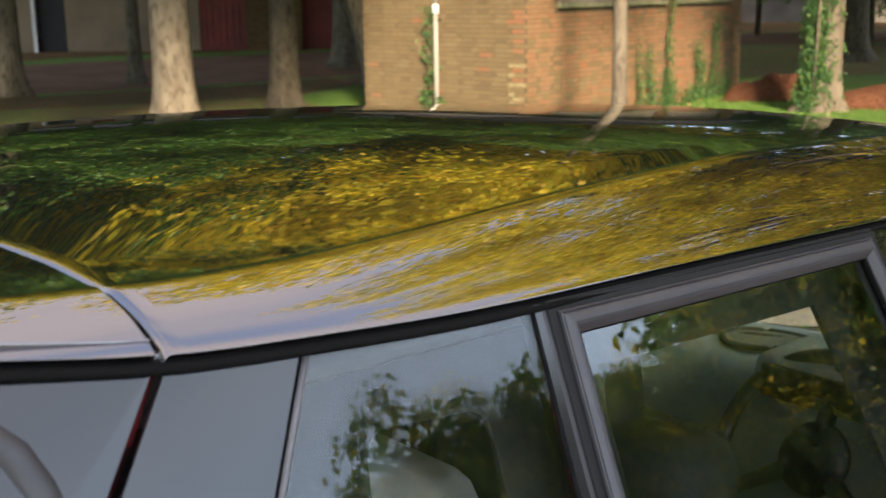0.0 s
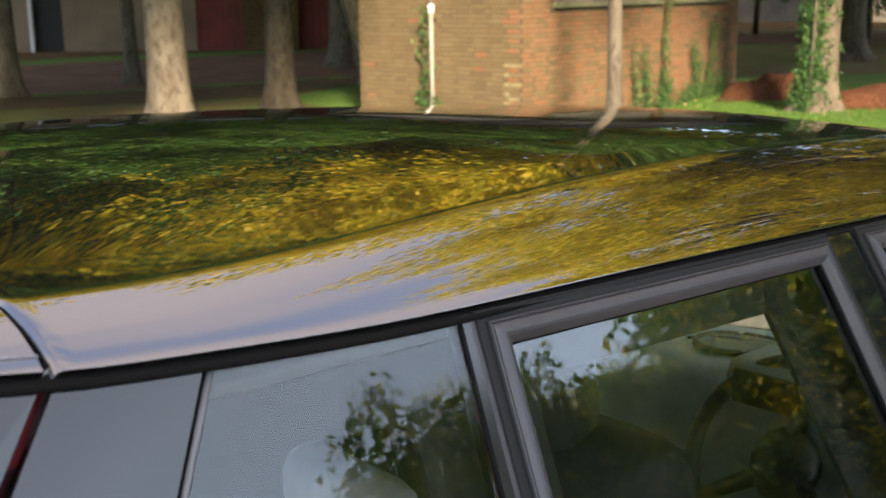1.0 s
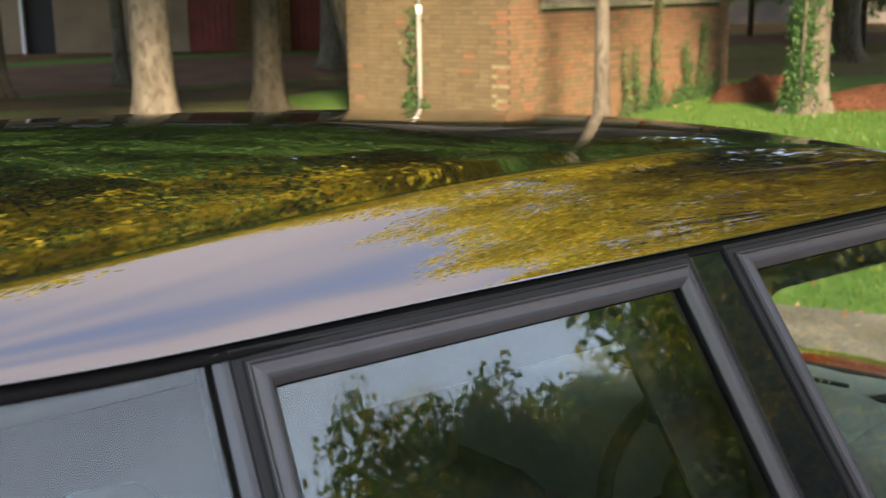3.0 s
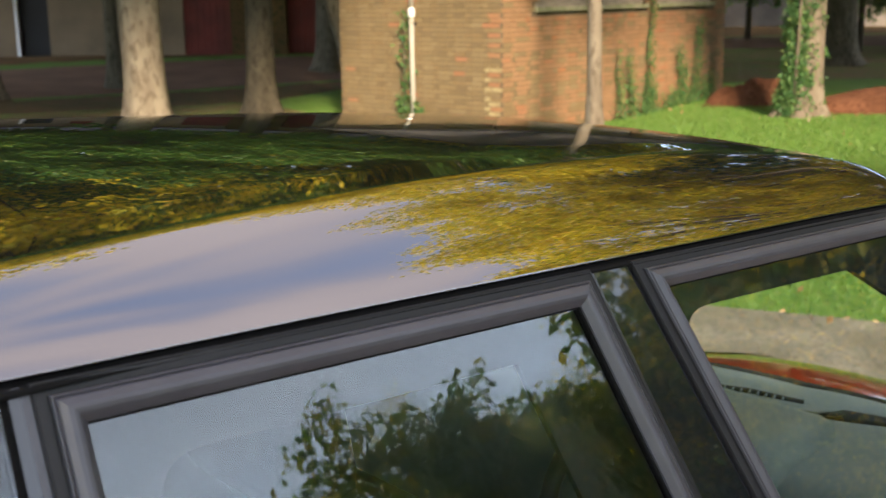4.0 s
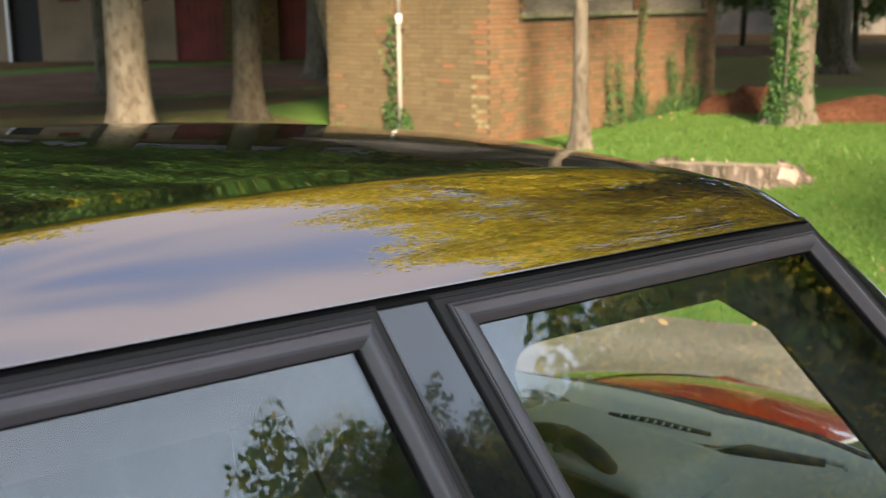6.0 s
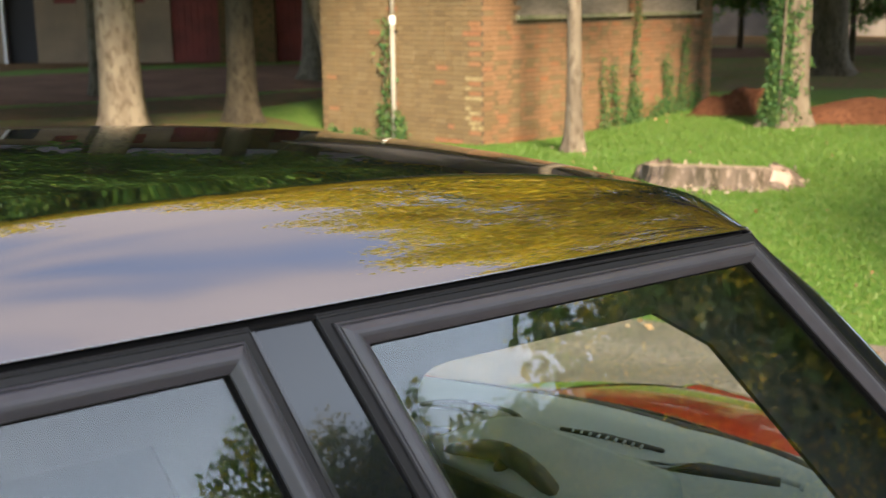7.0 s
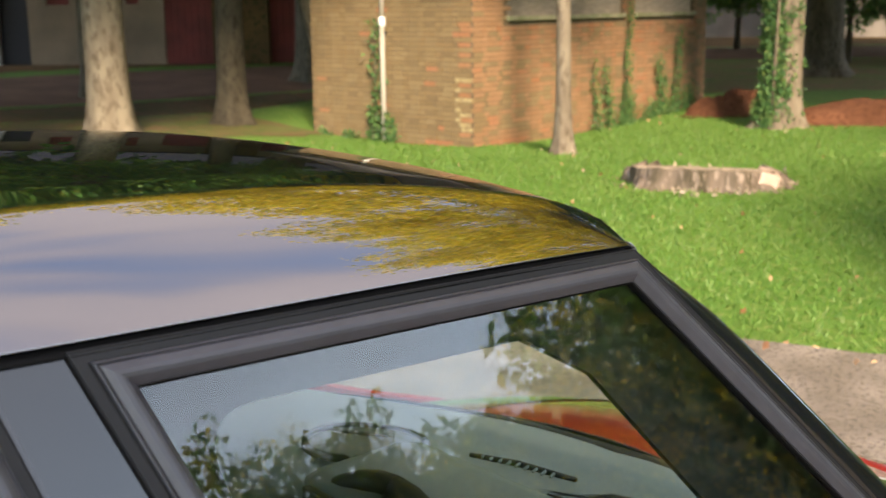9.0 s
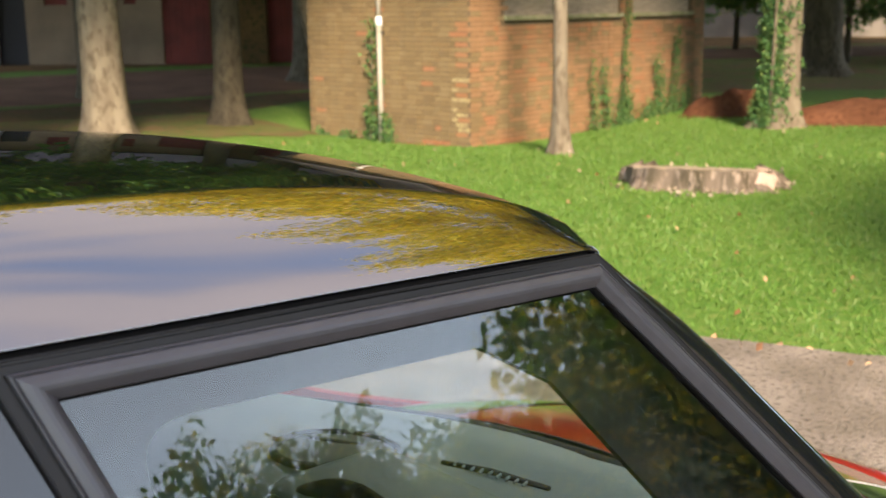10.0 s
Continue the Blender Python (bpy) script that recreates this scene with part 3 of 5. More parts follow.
def build_shell():
    rows = roof_rows(0.1975, 1.616, 120, edge_at=0.1975, nose=0.095)
    lip = [[(x - dx, y, z - dz) for x, y, z in rows[0]] for dx, dz in ((0.0075, 0.008), (0.0068, 0.0042), (0.0048, 0.0015), (0.0025, 0.0003))]
    brow = [[(x + dx, y, z - dz) for x, y, z in rows[-1]] for dx, dz in ((0.004, 0.0015), (0.007, 0.005), (0.008, 0.011))]
    bm = grid_bm(lip + rows + brow)
    bmesh.ops.recalc_face_normals(bm, faces=bm.faces)
    roof = car_part("roof", thick(bm, 0.006), M["paint"], "polished black roof panel with creased side rails")
    # raised lip of the tailgate along its shut line, and the tailgate's top
    rows = roof_rows(-0.26, 0.1860, 22, edge_at=0.1860)
    for k, row in enumerate(rows):
        for j, (x, y, z) in enumerate(row):
            drop = max(0.0, (0.0 - x)) ** 2 * 0.5
            lift = 0.0003 * math.exp(-((22 - k) / 1.0) ** 2)
            row[j] = (x, y, z - drop + lift)
    bm = grid_bm(rows)
    bmesh.ops.recalc_face_normals(bm, faces=bm.faces)
    gate = car_part("tailgate", thick(bm, 0.012), M["paint"], "black tailgate top with a curved shut line")
    # dark drip gasket under the roof edge, both sides
    for mirror in (False, True):
        rows = []
        for k in range(45):
            x = -0.26 + (1.615 + 0.26) * k / 44
            z = lerp_table(EDGE_Z, x)
            h = 0.0085 + 0.0015 * ease((0.62 - x) / 0.15)
            r = [Vector((x, 0.016, z - 0.001)), Vector((x, 0.002, z - 0.0045)), Vector((x, -0.0035 - 0.003 * ease((0.62 - x) / 0.15), z - 0.006)), Vector((x, -0.006 - 0.004 * ease((0.62 - x) / 0.15), z - h)), Vector((x, 0.012, z - h - 0.004))]
            rows.append([far_side(p) for p in r] if mirror else r)
        bm = grid_bm(rows)
        bmesh.ops.recalc_face_normals(bm, faces=bm.faces)
        car_part("roof_gasket", thick(bm, 0.002), M["rubber"], "black rubber drip gasket")
    for mirror in (False, True):
        for n, poly, o, mat, lab in (("quarter_window", QUARTER, 0.003, "dark_glass", "dark tinted quarter window"), ("corner_panel", CORNER, 0.003, "corner", "glossy dark corner glass")):
            g = car_part(n, bowed_pane_bm(poly, o, 0.0002, 0.004, mirror), M[mat], lab)
            if n == "quarter_window":
                g.visible_shadow = False
        car_part("tailgate_side", pane_bm(TAIL_SIDE, 0.003, 0.006, mirror), M["corner"], "glossy dark tailgate flank", smooth=False)
        # jamb behind the shut line, the seam strip, and the strip before the rear door
        car_part("red_jamb", pane_bm([(0.197, 1.485), (0.176, 1.485), (0.142, 1.440), (0.164, 1.440)], -0.012, 0.004, mirror), M["jamb"], "red painted jamb in the shut line", smooth=False)
        # lower jamb takes the darkened red in place of light falling off
        car_part("shaded_jamb", pane_bm([(0.168, 1.446), (0.142, 1.446), (-0.235, 0.985), (-0.182, 0.985)], -0.014, 0.004, mirror), M["jamb_shade"], "red jamb coloured dark maroon for shade in the shut line", smooth=False)
        car_part("seam_strip", pane_bm([(0.2945, 1.4665), (0.2846, 1.4665), (0.0058, 0.986), (0.0172, 0.986)], -0.001, 0.006, mirror), M["rubber"], "narrow black seam", smooth=False)
        bead = [side(0.2918 - 0.2775 * k / 12, 1.4655 - 0.4795 * k / 12, 0.0028) for k in range(13)]
        car_part("seam_bead", tube_bm([far_side(p) for p in bead] if mirror else bead, [0.0026] * 13, 10), M["bead"], "rounded grey bead along the seam")
        for x0, x1, o, mat, lab in ((0.4965, 0.5035, -0.001, "rubber", "black door gap"), (0.5030, 0.5105, 0.004, "gloss", "thin glossy door edge"), (0.5095, 0.5165, 0.003, "trim", "charcoal pillar strip")):
            car_part("door_edge", pane_bm([(x0, 1.4540), (x1, 1.4540), (x1 - 0.006, 0.986), (x0 - 0.012, 0.986)], o, 0.008, mirror), M[mat], lab, smooth=False)
        car_part("centre_pillar", pane_bm([(1.0145, 1.4400), (1.0665, 1.4385), (1.2305, 0.986), (1.1445, 0.986)], 0.001, 0.02, mirror), M["corner"], "glossy black centre pillar", smooth=False)
        car_part("pillar_edge", pane_bm([(1.0135, 1.4365), (1.0170, 1.4365), (1.1470, 0.986), (1.1430, 0.986)], 0.0042, 0.006, mirror), M["gloss"], "thin glossy edge strip", smooth=False)
        # the sloping front pillar, rounded over towards the windscreen
        rows = []
        for k in range(16):
            t = k / 15
            z = 1.4225 - 0.4375 * t
            x = 1.622 + 0.394 * t
            base = side(x, z, 0.002)
            wid = (0.034 + 0.024 * t) * min(1.0, 0.3 + 4 * t)
            sec = []
            for s in range(8):
                a = s / 7
                sec.append(base + Vector((wid * (0.75 * a), 0.0, wid * 0.55 * a)) + OUT * (0.012 * min(1.0, 0.1 + 3 * t) * math.sin(a * 2.0)) + Vector((0, 0.055 * a ** 2.2, -0.012 * a ** 3)))
            rows.append([far_side(p) for p in sec] if mirror else sec)
        bm = grid_bm(rows)
        bmesh.ops.recalc_face_normals(bm, faces=bm.faces)
        car_part("front_pillar", thick(bm, 0.004), M["corner"], "glossy black sloping windscreen pillar")


build_shell()
INNER_REAR = rounded([(0.60, 1.394), (0.945, 1.382), (1.04, 1.04), (0.60, 1.04)], 0, 0.04)
INNER_FRONT = rounded([(1.166, 1.384), (1.497, 1.372), (1.570, 1.328), (1.82, 1.00), (1.27, 1.00)], 0, 0.055)
INNER_QUARTER = rounded(rounded([(0.352, 1.403), (0.470, 1.391), (0.455, 1.04), (0.28, 1.04)], 1, 0.022), 0, 0.022)
for mirror in (False, True):
    for n, outer, inn in (("rear_door", REAR_FRAME, INNER_REAR), ("front_door", FRONT_FRAME, INNER_FRONT)):
        d = door(n, outer, inn, car, mirror)
        under_car(d)


def panel_with_hole(outer, hole, out, mirror, depth=0.006):
    """A flat inner panel with an opening, on a plane set in from the side plane."""
    o = [side(x, z, out) for x, z in outer]
    h = [side(x, z, out) for x, z in hole]
    if mirror:
        o, h = [far_side(p) for p in o], [far_side(p) for p in h]
    bm = bmesh.new()
    ov, hv = [bm.verts.new(p) for p in o], [bm.verts.new(p) for p in h]
    eds = [bm.edges.new((v[k], v[(k + 1) % len(v)])) for v in (ov, hv) for k in range(len(v))]
    bmesh.ops.triangle_fill(bm, use_beauty=True, use_dissolve=False, edges=eds)
    bmesh.ops.recalc_face_normals(bm, faces=bm.faces)
    return thick(bm, depth)


def dash_nose(y):
    return 2.19 - 0.82 * (y - 0.47) ** 2


def dash_z(x, y):
    """The dashboard's top, which falls away towards the windscreen."""
    n = dash_nose(y)
    t = min(1.0, max(0.0, (n - x) / (n - 1.70)))
    return 0.928 + 0.106 * (1 - (1 - t) ** 1.6) + 0.13 * max(0.0, 0.45 - y) * (1 - t)


def dash_at(x, y, up=0.001):
    return (x - MID_X, y - MID_Y, dash_z(x, y) + up)


def screen_at(d, t):
    """A point of the bowed windscreen: d across from -1 to 1, t down from its head."""
    y = MID_Y + d * (0.585 + 0.10 * t)
    head = 1.612 + 0.095 * (1 - d * d)
    foot = dash_nose(y) + 0.035
    return (head + (foot - head) * t, y, 1.438 - 0.512 * t + 0.012 * (1 - d * d) * max(0.0, 1 - t))


def build_cabin():
    for mirror in (False, True):
        car_part("inner_frame", panel_with_hole([(0.51, 1.44), (1.08, 1.43), (1.20, 0.98), (0.50, 0.98)], INNER_REAR, -0.045, mirror), M["inner"], "charcoal inner window trim", smooth=False)
        car_part("inner_frame", panel_with_hole([(1.06, 1.43), (1.66, 1.41), (2.04, 0.98), (1.19, 0.98)], INNER_FRONT, -0.046, mirror), M["inner"], "charcoal inner window trim", smooth=False)
        car_part("inner_frame", panel_with_hole([(0.12, 1.45), (0.53, 1.44), (0.52, 0.98), (-0.10, 0.98)], INNER_QUARTER, -0.045, mirror), M["inner"], "charcoal inner window trim", smooth=False)
    for mirror in (False, True):
        for a, b in ((-0.2, 0.50), (0.51, 1.17), (1.23, 2.04)):
            y = 2 * MID_Y + 0.125 if mirror else -0.125
            car_part("door_card", box_bm((b - a, 0.04, 0.58), ((a + b) / 2, y, 0.69), 0.01), M["inner"], "charcoal inner door card", smooth=False)
    bm = box_bm((1.74, 1.12, 0.012), (0.74, MID_Y, 1.425), 0.004)
    car_part("headliner", bm, M["liner"], "grey cloth headliner")
    bm = box_bm((2.4, 1.30, 0.03), (0.95, MID_Y, 0.36), 0.01)
    car_part("cabin_floor", bm, M["inner"], "dark carpeted floor")
    bm = grid_bm([[screen_at(-1 + 2 * j / 16, 1.02 * k / 8) for j in range(17)] for k in range(9)])
    bmesh.ops.recalc_face_normals(bm, faces=bm.faces)
    ws = car_part("windscreen", outward(thick(bm, 0.005)), M["screen"], "bowed clear windscreen")
    ws.visible_shadow = False
    bm = grid_bm([[Vector(screen_at(-1 + 2 * j / 16, t)) + Vector((-0.012, 0, -0.004)) for j in range(17)] for t in (0.985, 0.995, 1.005, 1.02)])
    bmesh.ops.recalc_face_normals(bm, faces=bm.faces)
    car_part("windscreen_band", thick(bm, 0.002), M["dark_plastic"], "black band along the foot of the windscreen")
    # dashboard with a rolled front lip
    rows = []
    for j in range(33):
        d = -1 + 2 * j / 32
        y = MID_Y + d * 0.64
        nose = dash_nose(y)
        top = [(nose + (1.70 - nose) * t, y, dash_z(nose + (1.70 - nose) * t, y)) for t in (0, 0.06, 0.15, 0.3, 0.5, 0.75, 1.0)]
        rows.append([(nose + 0.006, y, 0.905)] + top + [(1.63, y, 1.026), (1.595, y, 1.000), (1.592, y, 0.93), (1.62, y, 0.70), (1.70, y, 0.45)])
    bm = grid_bm(rows)
    bmesh.ops.recalc_face_normals(bm, faces=bm.faces)
    dash = car_part("dashboard", thick(bm, 0.006), M["dash"], "grey-green moulded plastic dashboard")
    pts = [(dash_nose(y) - 0.05, y) for y in (MID_Y - 0.48 + 0.12 * k for k in range(9))]
    part("demister_slot", tube_bm([dash_at(x, y) for x, y in pts], [0.007] * 9, 8), M["dark_plastic"], dash, "dark demister slot")
    # oval tray with a raised rim, and long air slots moulded into the top
    cx, cy = 1.735, 0.575
    oval = [(cx + 0.070 * math.cos(a) + 0.042 * math.sin(a), cy - 0.052 * math.cos(a) + 0.058 * math.sin(a)) for a in (2 * math.pi * k / 36 for k in range(36))]
    part("oval_rim", tube_bm([dash_at(x, y, 0.003) for x, y in oval + oval[:1]], [0.0065] * 37, 8), M["dark_plastic"], dash, "dark oval tray rim")
    bm = bmesh.new()
    bm.faces.new([bm.verts.new(dash_at(x, y, 0.004)) for x, y in oval])
    part("oval_tray", bm, M["tray"], dash, "dull oval tray")
    for pts, w in ((((1.784, 0.262), (1.842, 0.208), (1.898, 0.118)), 0.022), (((1.831, 0.458), (1.862, 0.392), (1.880, 0.300)), 0.010), (((1.690, 0.668), (1.740, 0.622), (1.778, 0.568)), 0.009)):
        bm = tube_bm([dash_at(x, y) for x, y in pts], [w * 0.42, w * 0.62, w * 0.42], 10)
        part("air_slot", bm, M["dark_plastic"], dash, "long dark air slot")
    for k in range(9):
        t = k / 8
        x, y = 1.842 + 0.018 * t, 0.440 - 0.115 * t
        part("slot_rib", tube_bm([dash_at(x - 0.008, y - 0.004, 0.004), dash_at(x + 0.008, y + 0.004, 0.004)], [0.0022, 0.0022], 6), M["dash"], dash, "small rib across the air slot")
    # raised moulding round the wide slot
    lip = [(1.760, 0.285), (1.772, 0.300), (1.800, 0.285), (1.862, 0.222), (1.918, 0.130), (1.922, 0.100), (1.905, 0.090)]
    part("slot_moulding", tube_bm([dash_at(x, y, 0.001) for x, y in lip], [0.003, 0.005, 0.006, 0.006, 0.006, 0.005, 0.003], 8), M["dash"], dash, "raised moulding round the wide air slot")
    part("binnacle", box_bm((0.20, 0.34, 0.085), (1.66 - MID_X, 0.33 - MID_Y, 1.025), 0.035), M["dash"], dash, "instrument hood before the wheel")
    part("dial_panel", box_bm((0.012, 0.28, 0.06), (1.558 - MID_X, 0.33 - MID_Y, 1.025), 0.004), M["dark_plastic"], dash, "dark instrument panel")
    # steering wheel
    wheel_at = Matrix.Translation((1.52 - MID_X, 0.34 - MID_Y, 0.925)) @ Euler((0, radians(-62), 0)).to_matrix().to_4x4()
    wheel = empty("steering_wheel")
    wheel.parent = car
    wheel.matrix_local = wheel_at
    wheel["label"] = "dark three-spoke steering wheel"
    pts = [(0.175 * math.cos(2 * math.pi * k / 36), 0.175 * math.sin(2 * math.pi * k / 36), 0) for k in range(37)]
    part("rim", tube_bm(pts, [0.015] * 37, 10), M["dark_plastic"], wheel)
    bm = bmesh.new()
    bmesh.ops.create_uvsphere(bm, u_segments=16, v_segments=8, radius=0.065)
    bmesh.ops.scale(bm, vec=(1, 1, 0.4), verts=bm.verts)
    part("hub", bm, M["dark_plastic"], wheel)
    for a in (0, 125, 235):
        c, s = math.cos(radians(a)), math.sin(radians(a))
        part("spoke", tube_bm([(0.04 * c, 0.04 * s, 0), (0.172 * c, 0.172 * s, 0)], [0.018, 0.012], 8), M["dark_plastic"], wheel)
    # seats
    for name, x, y, wide in (("front_seat", 1.05, 0.33, 0.46), ("front_seat", 1.05, 0.90, 0.46), ("rear_seat", 0.52, 0.33, 0.50), ("rear_seat", 0.52, 0.88, 0.50)):
        seat = empty(name, x - MID_X, y - MID_Y, 0.40)
        seat.parent = car
        front = name == "front_seat"
        cloth = M["inner"] if front else M["seat"]
        seat["label"] = "charcoal cloth seat with a headrest" if front else "pale grey cloth seat with a headrest"
        tall = 0.70 if front else 0.60
        part("cushion", box_bm((0.48, wide, 0.14), (0.20, 0, 0.08), 0.05), cloth, seat)
        part("backrest", box_bm((0.13, wide, tall), (-0.08, 0, 0.10 + tall / 2), 0.055, turn=Euler((0, radians(-12), 0)).to_matrix()), cloth, seat)
        top = 0.86 if front else 0.715
        hx = -0.18 if front else 0.10
        part("headrest", box_bm((0.09, 0.25, 0.18), (hx, 0, top), 0.04, turn=Euler((0, radians(-10), 0)).to_matrix()), cloth, seat, "padded headrest")
        for dy in (-0.05, 0.05):
            part("headrest_post", tube_bm([(hx + 0.01, dy, top - 0.2), (hx, dy, top - 0.06)], [0.006, 0.006], 8), M["chrome"], seat)


build_cabin()


def bonnet_half(x):
    return lerp_table([(2.20, 0.70), (2.70, 0.72), (3.15, 0.58)], x)


def bonnet_at(x, y, up=0.0):
    """A point of the domed bonnet; its rear edge follows the foot of the windscreen."""
    d = (y - MID_Y) / bonnet_half(x)
    z = lerp_table([(2.20, 0.868), (2.34, 0.862), (2.50, 0.832), (2.70, 0.770), (2.92, 0.685), (3.08, 0.610), (3.15, 0.56)], x)
    w = max(0.0, (2.70 - x) / 0.50)
    return (x - 0.62 * w * (y - 0.47) ** 2, y, z + 0.110 * (1 - d * d) - 0.03 * abs(d) ** 6 - 0.086 + up)


def build_body():
    """The painted lower body, bonnet, bumpers, lamps and wheels."""
    def section(x):
        top = lerp_table([(-0.60, 0.95), (-0.34, 0.985), (1.80, 0.985), (1.98, 0.95), (2.20, 0.825), (2.33, 0.770), (2.61, 0.675), (2.83, 0.605), (3.08, 0.53), (3.23, 0.46)], x)
        wide = lerp_table([(-0.60, 0.64), (-0.34, 0.80), (0.35, 0.85), (2.45, 0.85), (2.90, 0.78), (3.23, 0.60)], x)
        shoulder = 0.797 if -0.34 < x < 2.08 else min(wide, 0.797)
        return [(shoulder, top), (wide - 0.01, top - 0.05), (wide + 0.01, top - 0.25), (wide, 0.42), (wide - 0.03, 0.26), (wide - 0.08, 0.20)]
    for sgn in (-1, 1):
        rows = [[(x, MID_Y + sgn * d, z) for d, z in section(x)] for x in [-0.60 + 3.83 * k / 48 for k in range(49)]]
        bm = grid_bm(rows)
        bmesh.ops.recalc_face_normals(bm, faces=bm.faces)
        car_part("body_side", thick(bm, 0.01), M["red"], "red painted lower body side")
    xs = [2.275 + 0.865 * k / 20 for k in range(21)]
    bm = grid_bm([[bonnet_at(x, MID_Y + bonnet_half(x) * (-1 + 2 * j / 24)) for j in range(25)] for x in xs])
    bmesh.ops.recalc_face_normals(bm, faces=bm.faces)
    car_part("bonnet", thick(bm, 0.01), M["red"], "domed red bonnet")
    # broad black stripe with a white pinstripe, laid on the bonnet
    for name, y0, y1, mat, lab in (("bonnet_stripe", 0.0, 0.328, "paint", "broad black bonnet stripe"), ("pinstripe", 0.331, 0.341, "white", "thin white pinstripe"),
                                  ("bonnet_stripe", 0.892, 1.22, "paint", "broad black bonnet stripe")):
        bm = grid_bm([[bonnet_at(x, y0 + (y1 - y0) * j / 6, 0.003) for j in range(7)] for x in xs[1:-1]])
        bmesh.ops.recalc_face_normals(bm, faces=bm.faces)
        car_part(name, thick(bm, 0.002), M[mat], lab)
    bm = grid_bm([[(dash_nose(y) + 0.042 + 0.012 * k, y, 0.892 - 0.005 * k) for y in (MID_Y - 0.66 + 1.32 * j / 20 for j in range(21))] for k in range(5)])
    bmesh.ops.recalc_face_normals(bm, faces=bm.faces)
    car_part("scuttle", thick(bm, 0.008), M["rubber"], "dark scuttle below the windscreen")
    for y0 in (0.30, 0.86):
        car_part("wiper", tube_bm([(dash_nose(y0 + dy) + 0.052, y0 + dy, 0.902) for dy in (0.3, 0.15, 0.0, -0.2)], [0.007, 0.006, 0.005, 0.004], 6), M["dark_plastic"], "black wiper arm")
    car_part("front_bumper", box_bm((0.16, 1.30, 0.34), (3.19, MID_Y, 0.42), 0.06), M["red"], "red front bumper")
    car_part("rear_bumper", box_bm((0.14, 1.36, 0.34), (-0.60, MID_Y, 0.42), 0.06), M["red"], "red rear bumper")
    bm = grid_bm([[(-0.36 - 0.09 * (1 - d * d) - 0.16 * t, MID_Y + d * (0.57 + 0.17 * t), 1.455 - 0.47 * t) for d in (-1 + 2 * j / 14 for j in range(15))] for t in (k / 6 for k in range(7))])
    bmesh.ops.recalc_face_normals(bm, faces=bm.faces)
    rw = car_part("rear_screen", outward(thick(bm, 0.005)), M["dark_glass"], "dark tailgate window")
    rw.visible_shadow = False
    bm = grid_bm([[(-0.56 - 0.06 * (1 - d * d), MID_Y + d * 0.74, 0.98 - 0.42 * t) for d in (-1 + 2 * j / 14 for j in range(15))] for t in (k / 4 for k in range(5))])
    bmesh.ops.recalc_face_normals(bm, faces=bm.faces)
    car_part("tailgate_skin", thick(bm, 0.01), M["red"], "red tailgate skin")
    # curved surround of the tailgate window where it wraps to the flank
    for mirror in (False, True):
        rows = []
        w = 0.018
        for x, z in ((0.02, 1.487), (0.06, 1.484), (0.084, 1.474), (0.100, 1.458), (0.110, 1.436), (0.117, 1.405), (0.118, 1.30), (0.09, 1.02)):
            r = [side(x - w, z - w * 0.5, 0.004), side(x - w * 0.8, z - w * 0.4, 0.008), side(x - w * 0.3, z - w * 0.15, 0.0095), side(x, z, 0.004)]
            rows.append([far_side(p) for p in r] if mirror else r)
        bm = grid_bm(rows)
        bmesh.ops.recalc_face_normals(bm, faces=bm.faces)
        car_part("screen_surround", thick(bm, 0.003), M["trim"], "curved charcoal surround of the tailgate window")
    for y in (0.0, 1.22):
        bm = bmesh.new()
        bmesh.ops.create_uvsphere(bm, u_segments=16, v_segments=10, radius=0.11)
        bmesh.ops.scale(bm, vec=(0.7, 1, 0.8), verts=bm.verts)
        bmesh.ops.translate(bm, vec=(3.04, y, 0.44), verts=bm.verts)
        car_part("headlight", bm, M["white"], "clear headlight")
        car_part("tail_light", box_bm((0.06, 0.12, 0.24), (-0.56, y, 0.80), 0.03), M["red"], "red tail light")
    for x in (0.22, 2.62):
        for y in (-0.12, 1.34):
            w = empty("wheel", x - MID_X, y - MID_Y, 0.30)
            w.parent = car
            ring = [(0.225 * math.cos(2 * math.pi * k / 28), 0, 0.225 * math.sin(2 * math.pi * k / 28)) for k in range(29)]
            part("tyre", tube_bm(ring, [0.075] * 29, 10), M["tyre"], w, "worn black tyre")
            bm = bmesh.new()
            bmesh.ops.create_cone(bm, cap_ends=True, segments=24, radius1=0.17, radius2=0.15, depth=0.12)
            bmesh.ops.rotate(bm, matrix=Euler((radians(90), 0, 0)).to_matrix(), verts=bm.verts)
            part("rim", bm, M["alloy"], w, "grey alloy rim")


build_body()

# ---- the brick outbuilding ----
B_AT, B_TURN = Vector((9.25, 11.49, -0.30)), radians(15.6)
BU = Vector((math.cos(B_TURN), math.sin(B_TURN), 0))       # along the long wall
BV = Vector((-math.sin(B_TURN), math.cos(B_TURN), 0))      # along the end wall
LONG, DEEP, TALL = 5.98, 3.02, 2.46


def bp(u, v, z):
    return B_AT + BU * u + BV * v + Vector((0, 0, z))


outbuilding = empty("brick_outbuilding", *B_AT)
outbuilding.rotation_euler = (0, 0, B_TURN)
tagged(outbuilding, "small yellow brick outbuilding with boarded windows and patches of red brick", "outbuilding")
WINDOWS = [(0.72, 3.46), (3.80, 5.52)]
SILL, HEAD = 1.775, 2.30


